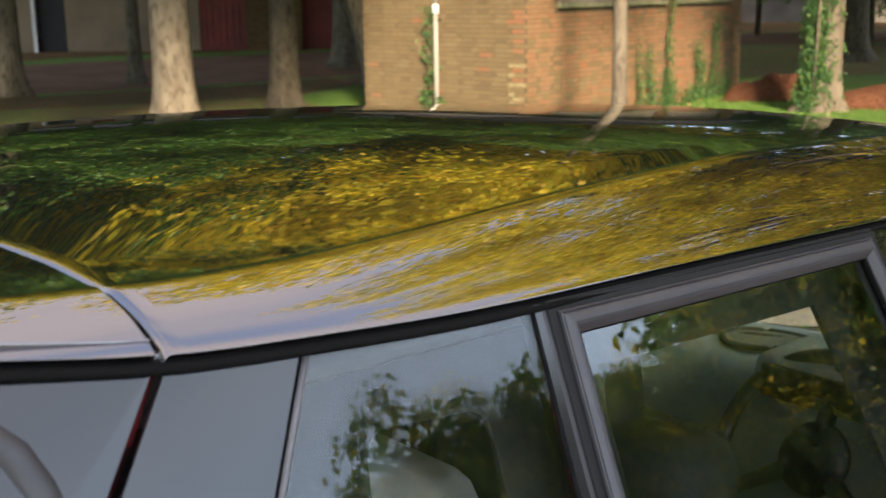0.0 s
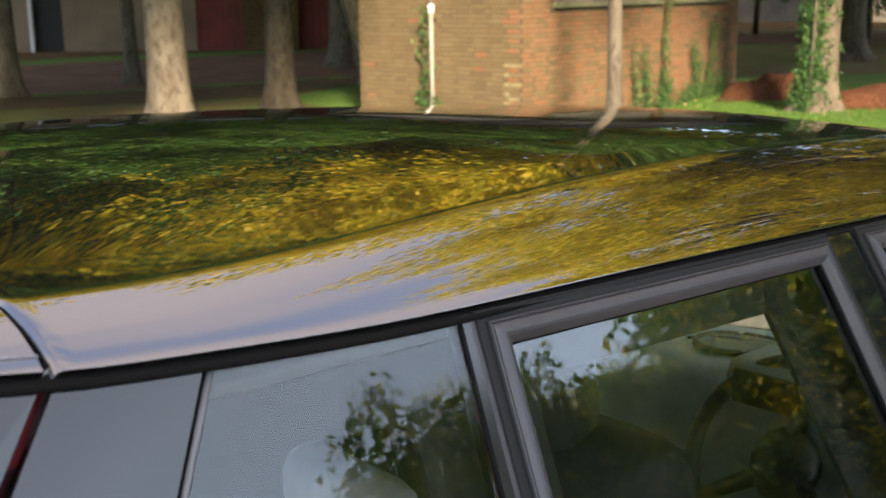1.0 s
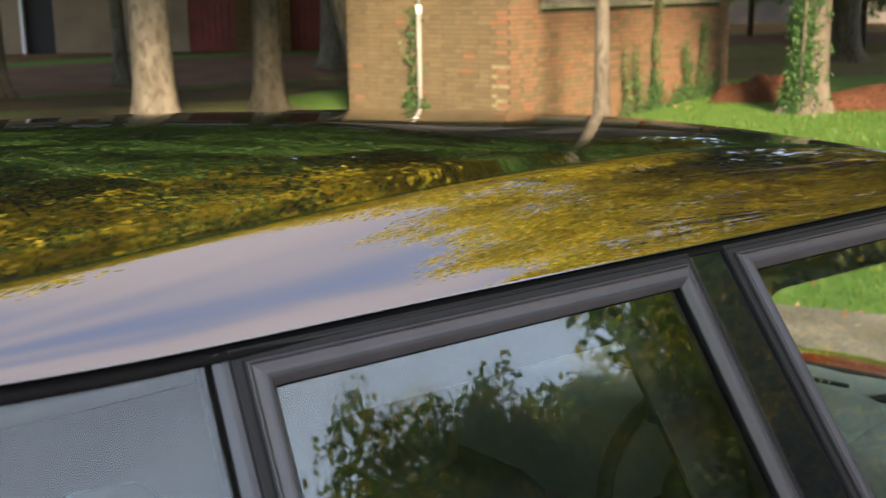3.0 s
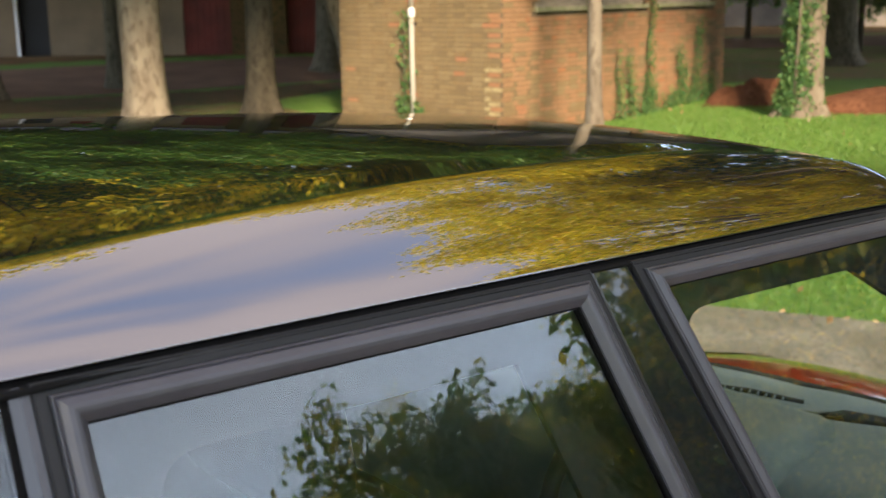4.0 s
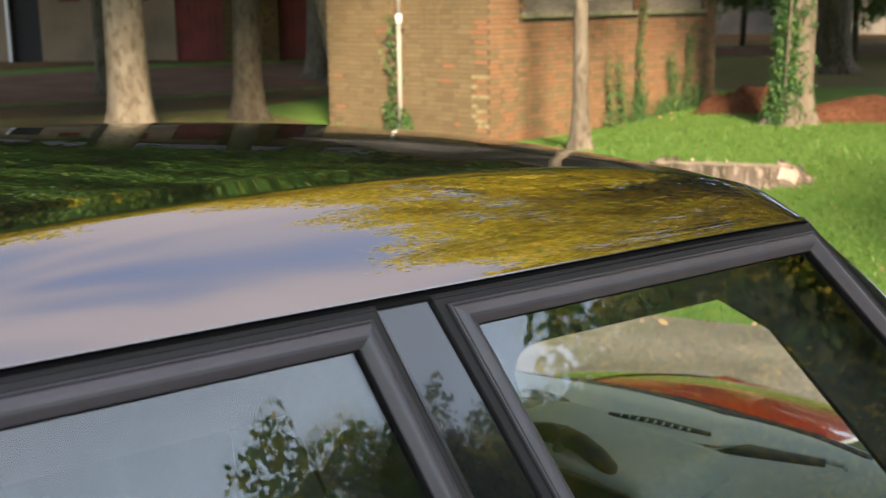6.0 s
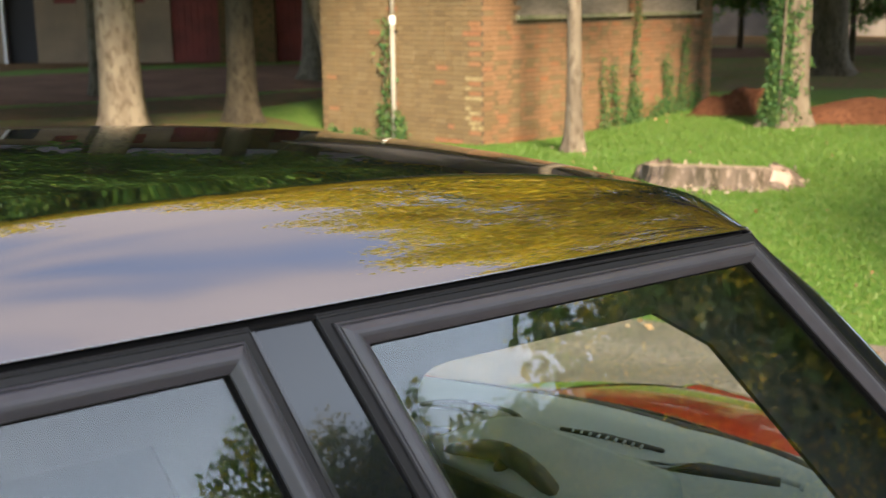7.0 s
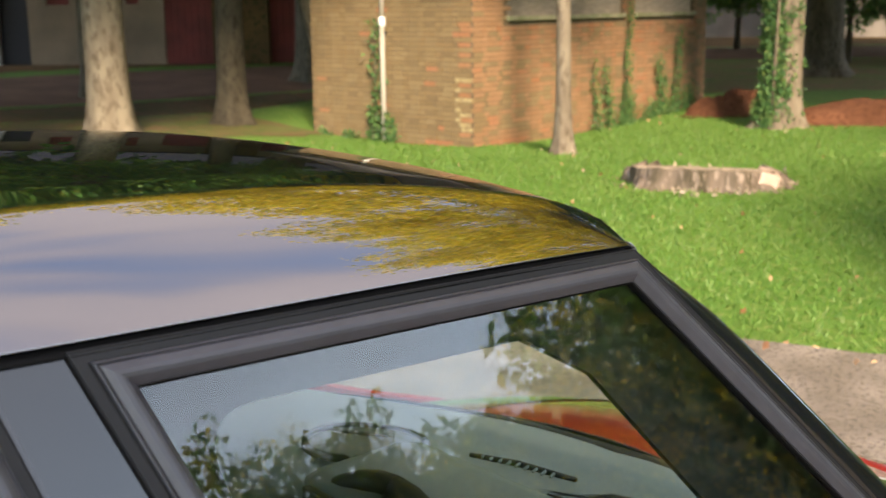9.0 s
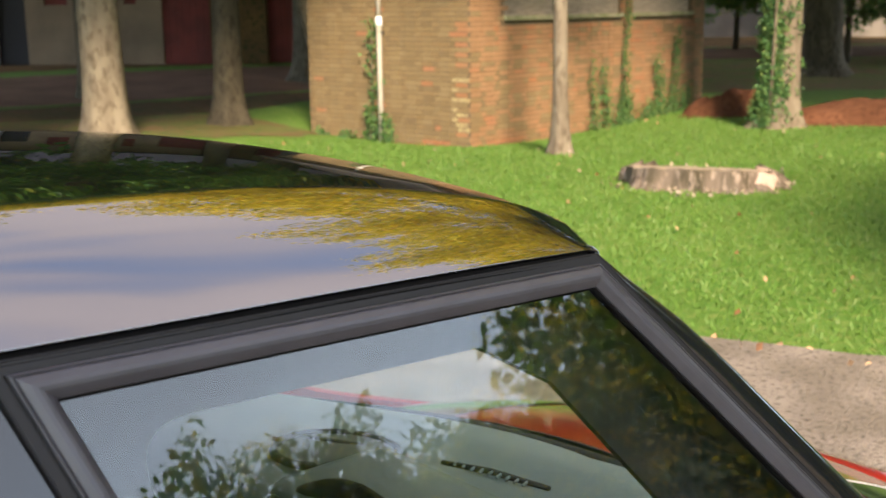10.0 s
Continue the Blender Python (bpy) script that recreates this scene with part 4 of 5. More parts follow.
def build_core():
    """Mortar core of the walls, set back behind the brick faces, with the window openings through it."""
    t, s = 0.22, 0.012
    def blk(u0, u1, v0, v1, z0, z1):
        part("wall", box_bm((u1 - u0, v1 - v0, z1 - z0), ((u0 + u1) / 2, (v0 + v1) / 2, (z0 + z1) / 2)), M["mortar"], outbuilding, "mortar core of the brick wall", smooth=False)
    edges = [s] + [e for w in WINDOWS for e in w] + [LONG - s]
    for a, b in zip(edges[::2], edges[1::2]):
        blk(a, b, s, t, -0.3, TALL)
    for a, b in WINDOWS:
        blk(a, b, s, t, -0.3, SILL - 0.06)
        blk(a, b, s, t, HEAD, TALL)
    blk(s, t, t, DEEP - t, -0.3, TALL)
    blk(LONG - t, LONG - s, t, DEEP - t, -0.3, TALL)
    blk(s, LONG - s, DEEP - t, DEEP - s, -0.3, TALL)


build_core()
def build_roof():
    """A low hipped slate roof with a deep dark eaves board."""
    o, z, rise = 0.34, TALL + 0.02, 1.15
    ring = [(-o, -o), (LONG + o, -o), (LONG + o, DEEP + o), (-o, DEEP + o)]
    ridge = [(DEEP / 2, DEEP / 2, z + rise), (LONG - DEEP / 2, DEEP / 2, z + rise)]
    bm = bmesh.new()
    low = [bm.verts.new((x, y, z)) for x, y in ring]
    a, b = (bm.verts.new(p) for p in ridge)
    for f in ((low[0], low[1], b, a), (low[1], low[2], b), (low[2], low[3], a, b), (low[3], low[0], a)):
        bm.faces.new(f)
    bmesh.ops.recalc_face_normals(bm, faces=bm.faces)
    part("roof", thick(bm, 0.04), M["slate"], outbuilding, "low hipped slate roof", smooth=False)
    for k in range(4):
        p, q = Vector((*ring[k], z - 0.055)), Vector((*ring[(k + 1) % 4], z - 0.055))
        d = q - p
        turn = Matrix.Rotation(math.atan2(d.y, d.x), 3, "Z")
        part("eaves_board", box_bm((d.length - 0.03, 0.024, 0.12), (p + q) / 2, 0.003, turn=turn), M["dark"], outbuilding, "dark timber eaves board", smooth=False)
    part("soffit", box_bm((LONG + 2 * o - 0.06, DEEP + 2 * o - 0.06, 0.02), (LONG / 2, DEEP / 2, z - 0.02), 0.002), M["dark"], outbuilding, "dark timber soffit", smooth=False)


build_roof()
for a, b in WINDOWS:
    w = part("window_board", box_bm((b - a, 0.03, HEAD - SILL), ((a + b) / 2, 0.06, (SILL + HEAD) / 2), 0.003), M["board"], outbuilding, "weathered board over the window", smooth=False)
    part("sill", box_bm((b - a + 0.06, 0.16, 0.06), ((a + b) / 2, 0.03, SILL - 0.03), 0.008), M["stone"], outbuilding, "mossy stone sill", smooth=False)

# ---- distant buildings ----
FAR_A = Vector((7.75, 27.7, 0.32))
FAR_D = Vector((0.824, -0.566, 0))
FAR_N = Vector((0.566, 0.824, 0))


def far_house():
    h = empty("long_house", *FAR_A)
    h.rotation_euler = (0, 0, math.atan2(FAR_D.y, FAR_D.x))
    tagged(h, "long low house with stained pale walls and faded red doors", "house")
    def wall(name, a, b, z0, z1, mat, lab, y=0.0, d=0.3):
        a, b = a * 0.8, b * 0.8
        return part(name, box_bm((b - a, d, z1 - z0), ((a + b) / 2, y + d / 2, (z0 + z1) / 2), 0.004), M[mat], h, lab, smooth=False)
    wall("wall", -9.0, -0.85, -0.2, 3.2, "plaster", "stained pale render")
    wall("wall", -0.85, 0.05, 2.05, 3.2, "plaster", "stained pale render")
    wall("wall", 0.05, 0.62, -0.2, 3.2, "plaster", "stained pale render")
    wall("wall", 0.62, 1.30, -0.2, 1.40, "plaster", "stained pale render")
    wall("wall", 0.62, 1.30, 2.5, 3.2, "plaster", "stained pale render")
    wall("wall", 1.30, 2.94, -0.2, 3.2, "plaster", "stained pale render")
    wall("wall", 2.94, 3.32, -0.2, 1.40, "plaster", "stained pale render")
    wall("wall", 2.94, 3.32, 2.5, 3.2, "plaster", "stained pale render")
    wall("wall", 3.32, 4.06, -0.2, 3.2, "plaster", "stained pale render")
    wall("wall", 5.46, 7.1, -0.2, 3.2, "litter", "brown timber wall")
    wall("wall", 4.06, 5.46, 2.4, 3.2, "plaster", "stained pale render")
    wall("wall", 7.1, 10.5, 2.4, 3.2, "plaster", "stained pale render")
    d = wall("door", -0.85, 0.05, -0.02, 2.05, "dark", "dark open doorway", y=0.14, d=0.06)
    wall("door_jamb", -0.95, -0.85, -0.02, 2.12, "white", "pale door jamb", y=-0.02, d=0.16)
    for a, b, z0 in ((0.62, 1.30, 1.40), (2.94, 3.32, 1.40)):
        wall("window", a, b, z0, 2.5, "redwood", "dark red shutter", y=0.08, d=0.05)
    for k in range(7):
        wall("door_plank", 4.06 + 0.2 * k, 4.06 + 0.2 * k + 0.194, 0.0, 2.4, "redwood", "faded red door plank", y=0.05, d=0.05)
    for k in range(17):
        wall("door_plank", 7.1 + 0.2 * k, 7.1 + 0.2 * k + 0.194, 0.0, 2.4, "redwood", "faded red door plank", y=0.22, d=0.05)
    wall("wall", -9.0, 10.5, -0.2, 3.2, "plaster", "rear wall", y=5.0, d=0.3)
    rows = [[(-7.4, -0.4, 3.1), (8.6, -0.4, 3.1)], [(-7.4, 2.6, 5.0), (8.6, 2.6, 5.0)], [(-7.4, 5.6, 3.1), (8.6, 5.6, 3.1)]]
    bm = grid_bm(rows)
    bmesh.ops.recalc_face_normals(bm, faces=bm.faces)
    part("roof", thick(bm, 0.1), M["slate"], h, "dark slate roof", smooth=False)


far_house()


def pale_house():
    h = empty("pale_house", 31.5, 30.2, 0.32)
    h.rotation_euler = (0, 0, math.atan2(-10.0, 7.0))
    tagged(h, "pale rendered house among dark trees", "house")
    part("wall", box_bm((14, 6, 4.0), (4, 3.0, 1.9), 0.02), M["dull_render"], h, "dull pale render", smooth=False)
    part("roof", box_bm((14.6, 6.6, 0.3), (4, 3.0, 4.05), 0.02), M["slate"], h, "dark roof", smooth=False)


pale_house()


# ---- trees ----
def crown_mesh(name, seed, rx, rz, lumps, per, size, mat, lump=0.95, tips=0.0):
    """Leaves set on rounded lumps, so that the crown has lit and shaded masses with gaps between."""
    rng = random.Random(seed)
    centres, twigs = [], []
    while len(centres) < lumps:
        p = Vector((rng.uniform(-1, 1), rng.uniform(-1, 1), rng.uniform(-1, 1)))
        if 0.3 < p.length < 1.0 and rng.random() < p.length:
            k = 0.80 + 0.3 * noise.noise(p * 2.3 + Vector((seed, 0, 0)))
            centres.append((p.x * rx * k, p.y * rx * k, p.z * rz * k))
    for c in centres:
        r = lump * rng.uniform(0.6, 1.2)
        for _ in range(13):
            d = Vector((rng.gauss(0, 1), rng.gauss(0, 1), rng.gauss(0, 1))).normalized()
            twigs.append((c[0] + d.x * r, c[1] + d.y * r, c[2] + d.z * r * 0.75))
    me = leaves_mesh(name, twigs, per, (0.2, 0.2, 0.13), size, seed, mat)
    if tips:
        # sprays turned yellow, mostly outside; the bias to -x and up paints sunlight
        me.materials.append(M["gold_leaf"])
        flag = []
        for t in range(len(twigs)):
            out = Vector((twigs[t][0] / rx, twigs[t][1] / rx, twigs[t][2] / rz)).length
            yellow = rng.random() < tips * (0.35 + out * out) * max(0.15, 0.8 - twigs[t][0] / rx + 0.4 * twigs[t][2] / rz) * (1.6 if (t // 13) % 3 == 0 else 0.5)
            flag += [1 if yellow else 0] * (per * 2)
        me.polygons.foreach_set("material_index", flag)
    return me, centres


CROWNS = {}
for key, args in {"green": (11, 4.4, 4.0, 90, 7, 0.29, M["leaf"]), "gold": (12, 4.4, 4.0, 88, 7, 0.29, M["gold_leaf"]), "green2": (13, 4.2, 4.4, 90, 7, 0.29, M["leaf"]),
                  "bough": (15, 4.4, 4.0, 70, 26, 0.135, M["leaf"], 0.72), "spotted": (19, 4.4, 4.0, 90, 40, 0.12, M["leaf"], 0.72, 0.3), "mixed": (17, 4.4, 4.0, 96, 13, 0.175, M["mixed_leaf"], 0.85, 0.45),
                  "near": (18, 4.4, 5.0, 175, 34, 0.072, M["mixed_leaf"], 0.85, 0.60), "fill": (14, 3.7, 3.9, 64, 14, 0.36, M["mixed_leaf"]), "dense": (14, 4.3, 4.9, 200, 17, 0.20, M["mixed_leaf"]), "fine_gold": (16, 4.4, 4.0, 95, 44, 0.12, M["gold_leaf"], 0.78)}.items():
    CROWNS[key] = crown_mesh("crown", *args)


def tree(x, y, radius, height, crown, scale=1.0, bark="bark", lean=(0, 0), crown_at=None, flare=1.6, label="", seed=0, turn=0.0, fork=0.34, low=None, full=False, tall=1.0):
    """A trunk with a flared foot, limbs and a crown of leaves."""
    rng = random.Random(seed)
    t = empty("tree", x, y, ground_z(x, y) - 0.03)
    tagged(t, label or "mature tree with a smooth grey trunk and turning leaves", "tree")
    mesh, cs = CROWNS[crown]
    mid = crown_at or height * 0.62
    bm = bmesh.new()
    sides = 20
    levels = sorted(z for z in (0, 0.08, 0.18, 0.32, 0.55, 0.9, 1.5, 2.2, 3.2, height * 0.5, height * 0.8) if z <= height * 0.8)
    rows = []
    ph = rng.uniform(0, 6)
    for z in levels:
        k = z / height
        r = radius * (1 - 0.75 * k ** 1.1) * (1 + (flare - 1) * math.exp(-z / 0.22))
        row = []
        for s in range(sides):
            a = 2 * math.pi * s / sides
            ridge = 1 + (0.16 * math.exp(-z / 0.3) + 0.025) * math.sin(a * 5 + ph) + 0.03 * noise.noise(Vector((math.cos(a), math.sin(a), z * 0.8 + seed)))
            row.append((lean[0] * z + r * ridge * math.cos(a), lean[1] * z + r * ridge * math.sin(a), z))
        rows.append(row)
    grid_bm(rows, close=True, bm=bm)
    part("trunk", bm, M[bark], t)
    for k in range(9):
        c = Vector(cs[(k * 37 + seed) % len(cs)]) * scale
        c.z += mid
        z0 = height * rng.uniform(fork, max(0.6, fork + 0.2))
        a = Vector((lean[0] * z0, lean[1] * z0, z0))
        m = a.lerp(c, 0.5) + Vector((0, 0, 0.5))
        part("limb", tube_bm([a, a.lerp(m, 0.5) + Vector((0, 0, 0.15)), m, c], [radius * 0.34, radius * 0.27, radius * 0.18, 0.02], 7), M[bark], t)
    cr = new("crown", mesh)
    cr.parent = t
    cr.location = (lean[0] * mid, lean[1] * mid, mid)
    cr.scale = (scale, scale, scale * tall)
    cr.rotation_euler = (0, 0, turn)
    if full:
        inner = new("inner_crown", CROWNS["dense" if crown == "near" else "fill"][0])
        inner.parent = t
        inner.location, inner.scale, inner.rotation_euler = cr.location, cr.scale, (0, 0, turn + 2.0)
    if low:
        # drooping lower boughs: height, reach, depth, and how far they hang out from the trunk
        z, wide, deep, out_x, out_y = low
        hang = Vector((lean[0] * z + out_x, lean[1] * z + out_y, z))
        lc = new("lower_crown", CROWNS["bough"][0])
        lc.parent = t
        lc.location = hang
        lc.scale = (wide / 4.4, wide / 4.4, deep / 4.0)
        lc.rotation_euler = (0, 0, turn + 1.0)
        for k in range(4):
            c = hang + Vector((wide * 0.6 * math.cos(k * 1.6 + seed), wide * 0.6 * math.sin(k * 1.6 + seed), 0.1 * deep))
            a = Vector((lean[0] * (z + 0.6), lean[1] * (z + 0.6), z + 0.6))
            part("bough", tube_bm([a, a.lerp(c, 0.5) + Vector((0, 0, 0.35)), c], [radius * 0.25, radius * 0.16, 0.012], 6), M[bark], t)
    return t


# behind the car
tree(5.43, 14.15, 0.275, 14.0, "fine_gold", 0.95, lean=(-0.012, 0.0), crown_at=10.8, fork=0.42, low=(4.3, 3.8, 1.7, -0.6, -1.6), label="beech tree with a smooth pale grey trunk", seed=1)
tree(7.68, 15.52, 0.22, 12.0, "spotted", 1.0, bark="bark_mid", lean=(0.01, 0), crown_at=8.2, low=(4.2, 3.2, 1.5, 0.6, -1.2), label="tree with a grey-brown trunk by the path", seed=2, turn=1.0)
tree(9.25, 9.65, 0.09, 11.0, "fine_gold", 1.0, lean=(0.012, 0.03), crown_at=8.7, fork=0.56, low=(4.2, 2.5, 1.25, 0.2, 0.3), flare=1.9, label="slim young tree with a pale trunk before the brick wall", seed=3, turn=2.0)
tree(13.3, 10.02, 0.26, 10.0, "green2", 0.9, lean=(0.03, 0.0), fork=0.55, low=(4.4, 3.0, 1.4, 0.0, -0.5), crown_at=8.6, label="ivy-covered tree trunk beside red-brown soil", seed=4, turn=0.5)
tree(21.4, 15.9, 0.44, 13.0, "green", 1.2, bark="bark_dark", crown_at=7.5, label="broad dark tree trunk behind the lawn", seed=5, turn=2.2)
tree(4.6, 19.8, 0.24, 11.0, "green2", 1.0, bark="bark_dark", crown_at=6.6, label="dark tree trunk near the path", seed=6, turn=3.0)
tree(6.95, 20.3, 0.13, 9.0, "green", 0.9, bark="bark_dark", crown_at=6.2, label="thin dark trunk before the pale house", seed=7, turn=4.0)
tree(1.0, 11.6, 0.25, 12.0, "fine_gold", 1.15, lean=(0.10, 0.0), crown_at=9.2, low=(4.0, 3.0, 1.4, 0.6, -0.6), seed=8, turn=5.0)
tree(-4.0, 15.5, 0.25, 11.0, "green", 1.05, crown_at=6.6, seed=9, turn=1.6)
tree(16.8, 18.5, 0.3, 12.0, "gold", 1.15, crown_at=6.6, bark="bark_dark", seed=10, turn=2.7)
tree(31.0, 24.0, 0.3, 11.0, "green2", 1.1, crown_at=6.2, bark="bark_dark", seed=12, turn=0.8)
tree(1.0, 23.0, 0.3, 12.0, "green2", 1.2, crown_at=6.8, bark="bark_dark", seed=14, turn=1.8)
tree(11.5, 20.5, 0.3, 12.0, "green", 1.2, crown_at=7.0, bark="bark_dark", seed=15, turn=3.8)
for k in range(8):
    tree(-12 + 7.0 * k, 50 - 1.6 * k + 3 * math.sin(k * 2.1), 0.35, 13.0, ("green", "green2", "gold")[k % 3], 1.35, crown_at=6.6 + (k % 2), bark="bark_dark", seed=30 + k, turn=k * 1.3, label="tall tree behind the houses")
# added trees whose crowns, out of view, block sky light behind the trunks
for x, y, s, c in ((2.0, 20.5, 1.2, "green"), (14.0, 18.0, 1.3, "gold"), (-3.0, 22.0, 1.4, "gold")):
    tree(x, y, 0.3, 12.0, c, s, crown_at=7.6, bark="bark_dark", seed=int(x * 7 + y), turn=x + y, label="large tree with unseen crown added to shade the path")
# added out of view: shades the ground behind and fills the roof's reflection
tree(2.0, 10.8, 0.2, 9.0, "spotted", 0.72, lean=(0.14, 0.0), crown_at=7.3, bark="bark_mid", seed=16, turn=2.9, label="low spreading tree added beside the car for shade and roof reflections")
tree(10.6, 17.6, 0.25, 16.0, "green", 1.2, lean=(-0.3, 0.0), crown_at=11.5, fork=0.6, bark="bark_dark", seed=17, turn=0.9, label="tall tree behind the beech")
tree(12.6, 16.4, 0.25, 17.0, "gold", 1.2, crown_at=12.4, fork=0.6, bark="bark_dark", seed=18, turn=1.9, label="tall turning tree behind the outbuilding")
# overhanging trees ahead of the car
tree(13.4, 1.0, 0.32, 14.0, "fine_gold", 1.05, crown_at=9.8, bark="bark", seed=51, turn=0.4, label="yellowing tree on the lawn ahead of the car")
tree(13.2, 5.4, 0.3, 15.0, "fine_gold", 1.05, crown_at=11.4, bark="bark", seed=52, turn=2.4, label="yellowing tree on the lawn ahead of the car")
for x, y, s, z, c in ((19.0, 0.5, 1.05, 5.8, "gold"), (22.5, 7.0, 1.1, 6.0, "green"), (20.5, -4.5, 1.1, 6.0, "green2"), (17.0, 5.5, 1.15, 8.2, "gold")):
    tree(x, y, 0.3, 12.0, c, s, crown_at=z, bark="bark_dark", seed=int(x * 5 + 90), turn=x, label="turning tree far along the lawn")
# across the track, on the side from which the car is seen
tree(3.56, -2.72, 0.05, 1.9, "near", 0.18, tall=1.42, crown_at=1.32, seed=21, turn=2.3, fork=0.3, full=True, label="small dense dark tree beside the track")
tree(5.30, -3.05, 0.06, 2.0, "near", 0.24, crown_at=1.44, seed=23, turn=4.1, fork=0.3, full=True, label="small dense dark tree beside the track")
tree(6.85, -1.42, 0.10, 4.6, "near", 0.48, crown_at=2.5, seed=21, turn=0.3, full=True, label="dense dark tree beside the track, its yellowing tips weighted to a painted sunlit side")
tree(11.8, -2.6, 0.22, 9.0, "mixed", 0.80, crown_at=4.6, seed=24, turn=0.9, full=True, label="dense dark tree beside the track, its yellowing tips weighted to a painted sunlit side")
tree(17.6, -3.0, 0.35, 13.0, "mixed", 1.1, crown_at=6.5, seed=29, turn=1.1, label="dense dark tree beside the track")
tree(22.0, -5.0, 0.35, 14.0, "green2", 1.4, crown_at=6.6, seed=22, turn=1.3, label="tall dark tree across the track")
for x, y, s, z in ((14.5, -4.2, 0.6, 2.4), (15.5, -12.5, 0.60, 2.3), (28.0, -9.0, 1.4, 5.4), (8.9, -6.9, 0.40, 1.9), (9.8, -3.7, 0.48, 1.9), (7.9, -5.0, 0.36, 1.5)):
    tree(x, y, 0.16, z * 1.9, "mixed", s, crown_at=z, seed=int(x * 3 + 5), turn=x, full=True, label="low bushy tree beside the track")
for k, (x, y, s, c, z) in enumerate(((10.6, -20.0, 0.46, "mixed", 2.0), (14.8, -21.0, 0.56, "mixed", 2.5), (7.4, -22.5, 0.46, "mixed", 2.0), (17.0, -25.0, 0.8, "green2", 3.3), (12.0, -28.0, 0.66, "green", 2.8), (21.0, -20.0, 0.9, "green", 3.6), (16.0, -34.0, 0.9, "green2", 3.8), (23.0, -31.0, 1.2, "green", 5.0), (9.0, -33.0, 0.7, "green2", 2.9), (3.0, -38.0, 0.7, "green", 2.9), (-4.0, -42.0, 0.8, "green2", 3.2))):
    tree(x, y, 0.3, z * 1.6, c, s, crown_at=z, seed=60 + k, turn=k * 0.9, label="dark tree across the track")
# never in view; added towards the sun to keep it off the car
tree(-7.0, -10.2, 0.35, 12.0, "green", 1.3, crown_at=7.2, seed=28, turn=1.9, label="unseen broad tree added to shade the parked car")


# ---- the stump, soil and growth on the lawn ----
def build_stump():
    s = empty("tree_stump", 8.62, 6.85, ground_z(8.62, 6.85) - 0.02)
    s.rotation_euler = (0, 0, radians(-53))
    tagged(s, "wide grey tree stump with rough bark and a pale split end", "tree stump")
    n = 64
    def rad(a, z):
        k = 0.56 + 0.05 * noise.noise(Vector((math.cos(a) * 2, math.sin(a) * 2, 3))) + 0.06 * abs(math.sin(a * 9 + 2 * math.sin(a * 2)))
        k += 0.014 * noise.noise(Vector((math.cos(a) * 14, math.sin(a) * 14, z * 2)))
        return k * (1 + 0.22 * math.exp(-z / 0.06) * (0.5 + 0.5 * math.sin(a * 5)))
    def at(a, z):
        r = rad(a, z)
        return (r * 1.12 * math.cos(a), r * 0.85 * math.sin(a), (z + 0.012 * noise.noise(Vector((a * 3, z * 9, 1)))) * (1 - 0.42 * math.sin(a)) + 0.02 * noise.noise(Vector((math.cos(a) * 9, math.sin(a) * 9, 7))) * (z > 0.1))
    rows = [[at(2 * math.pi * k / n, z) for k in range(n)] for z in (0.0, 0.035, 0.075, 0.115, 0.155)]
    part("bark", grid_bm(rows, close=True), M["stump_bark"], s, "rough grey-brown bark")
    top = [[(r * x, r * y, z * r + (0.155 * (1 - 0.42 * r * y / 0.48)) * (1 - r) + 0.006 + 0.010 * noise.noise(Vector((x * 5 * r, y * 5 * r, 4))) - 0.006 * (r > 0.97)) for x, y, z in rows[-1]] for r in (1.0, 0.93, 0.7, 0.4, 0.05)]
    part("cut_face", grid_bm(top, close=True), M["cut_wood"], s, "weathered grey cut face")
    bm = box_bm((0.17, 0.46, 0.15), (0.58, -0.12, 0.10), 0.012, turn=Euler((0, radians(16), radians(8))).to_matrix())
    part("split_end", bm, M["split_wood"], s, "pale pinkish split wood")
    for k, (a, r) in enumerate(((0.15, 0.24), (3.2, 0.30), (2.7, 0.22), (-0.6, 0.18), (3.9, 0.20), (-0.2, 0.20))):
        c, d = math.cos(a), math.sin(a)
        part("root", tube_bm([(0.50 * c, 0.42 * d, 0.09), (0.68 * c, 0.56 * d, 0.055), (0.80 * c + 0.05, 0.70 * d, 0.0)], [r * 0.5, r * 0.34, 0.02], 9, wobble=0.25, seed=k), M["stump_bark"], s, "spreading root")


build_stump()
rng = random.Random(31)
ring = [(rng.uniform(0, 6.283), rng.uniform(0.9, 1.5)) for _ in range(60)]
spots = [(8.62 + 0.62 * r * math.cos(a), 6.85 + 0.55 * r * math.sin(a)) for a, r in ring]
chips = new("wood_chips", leaves_mesh("wood_chips", [(x, y, ground_z(x, y) + 0.035) for x, y in spots], 2, (0.03, 0.03, 0.008), 0.06, 6, M["cut_wood"], droop=0.0))
tagged(chips, "pale wood chips scattered round the stump", "wood chips", kind="stuff")


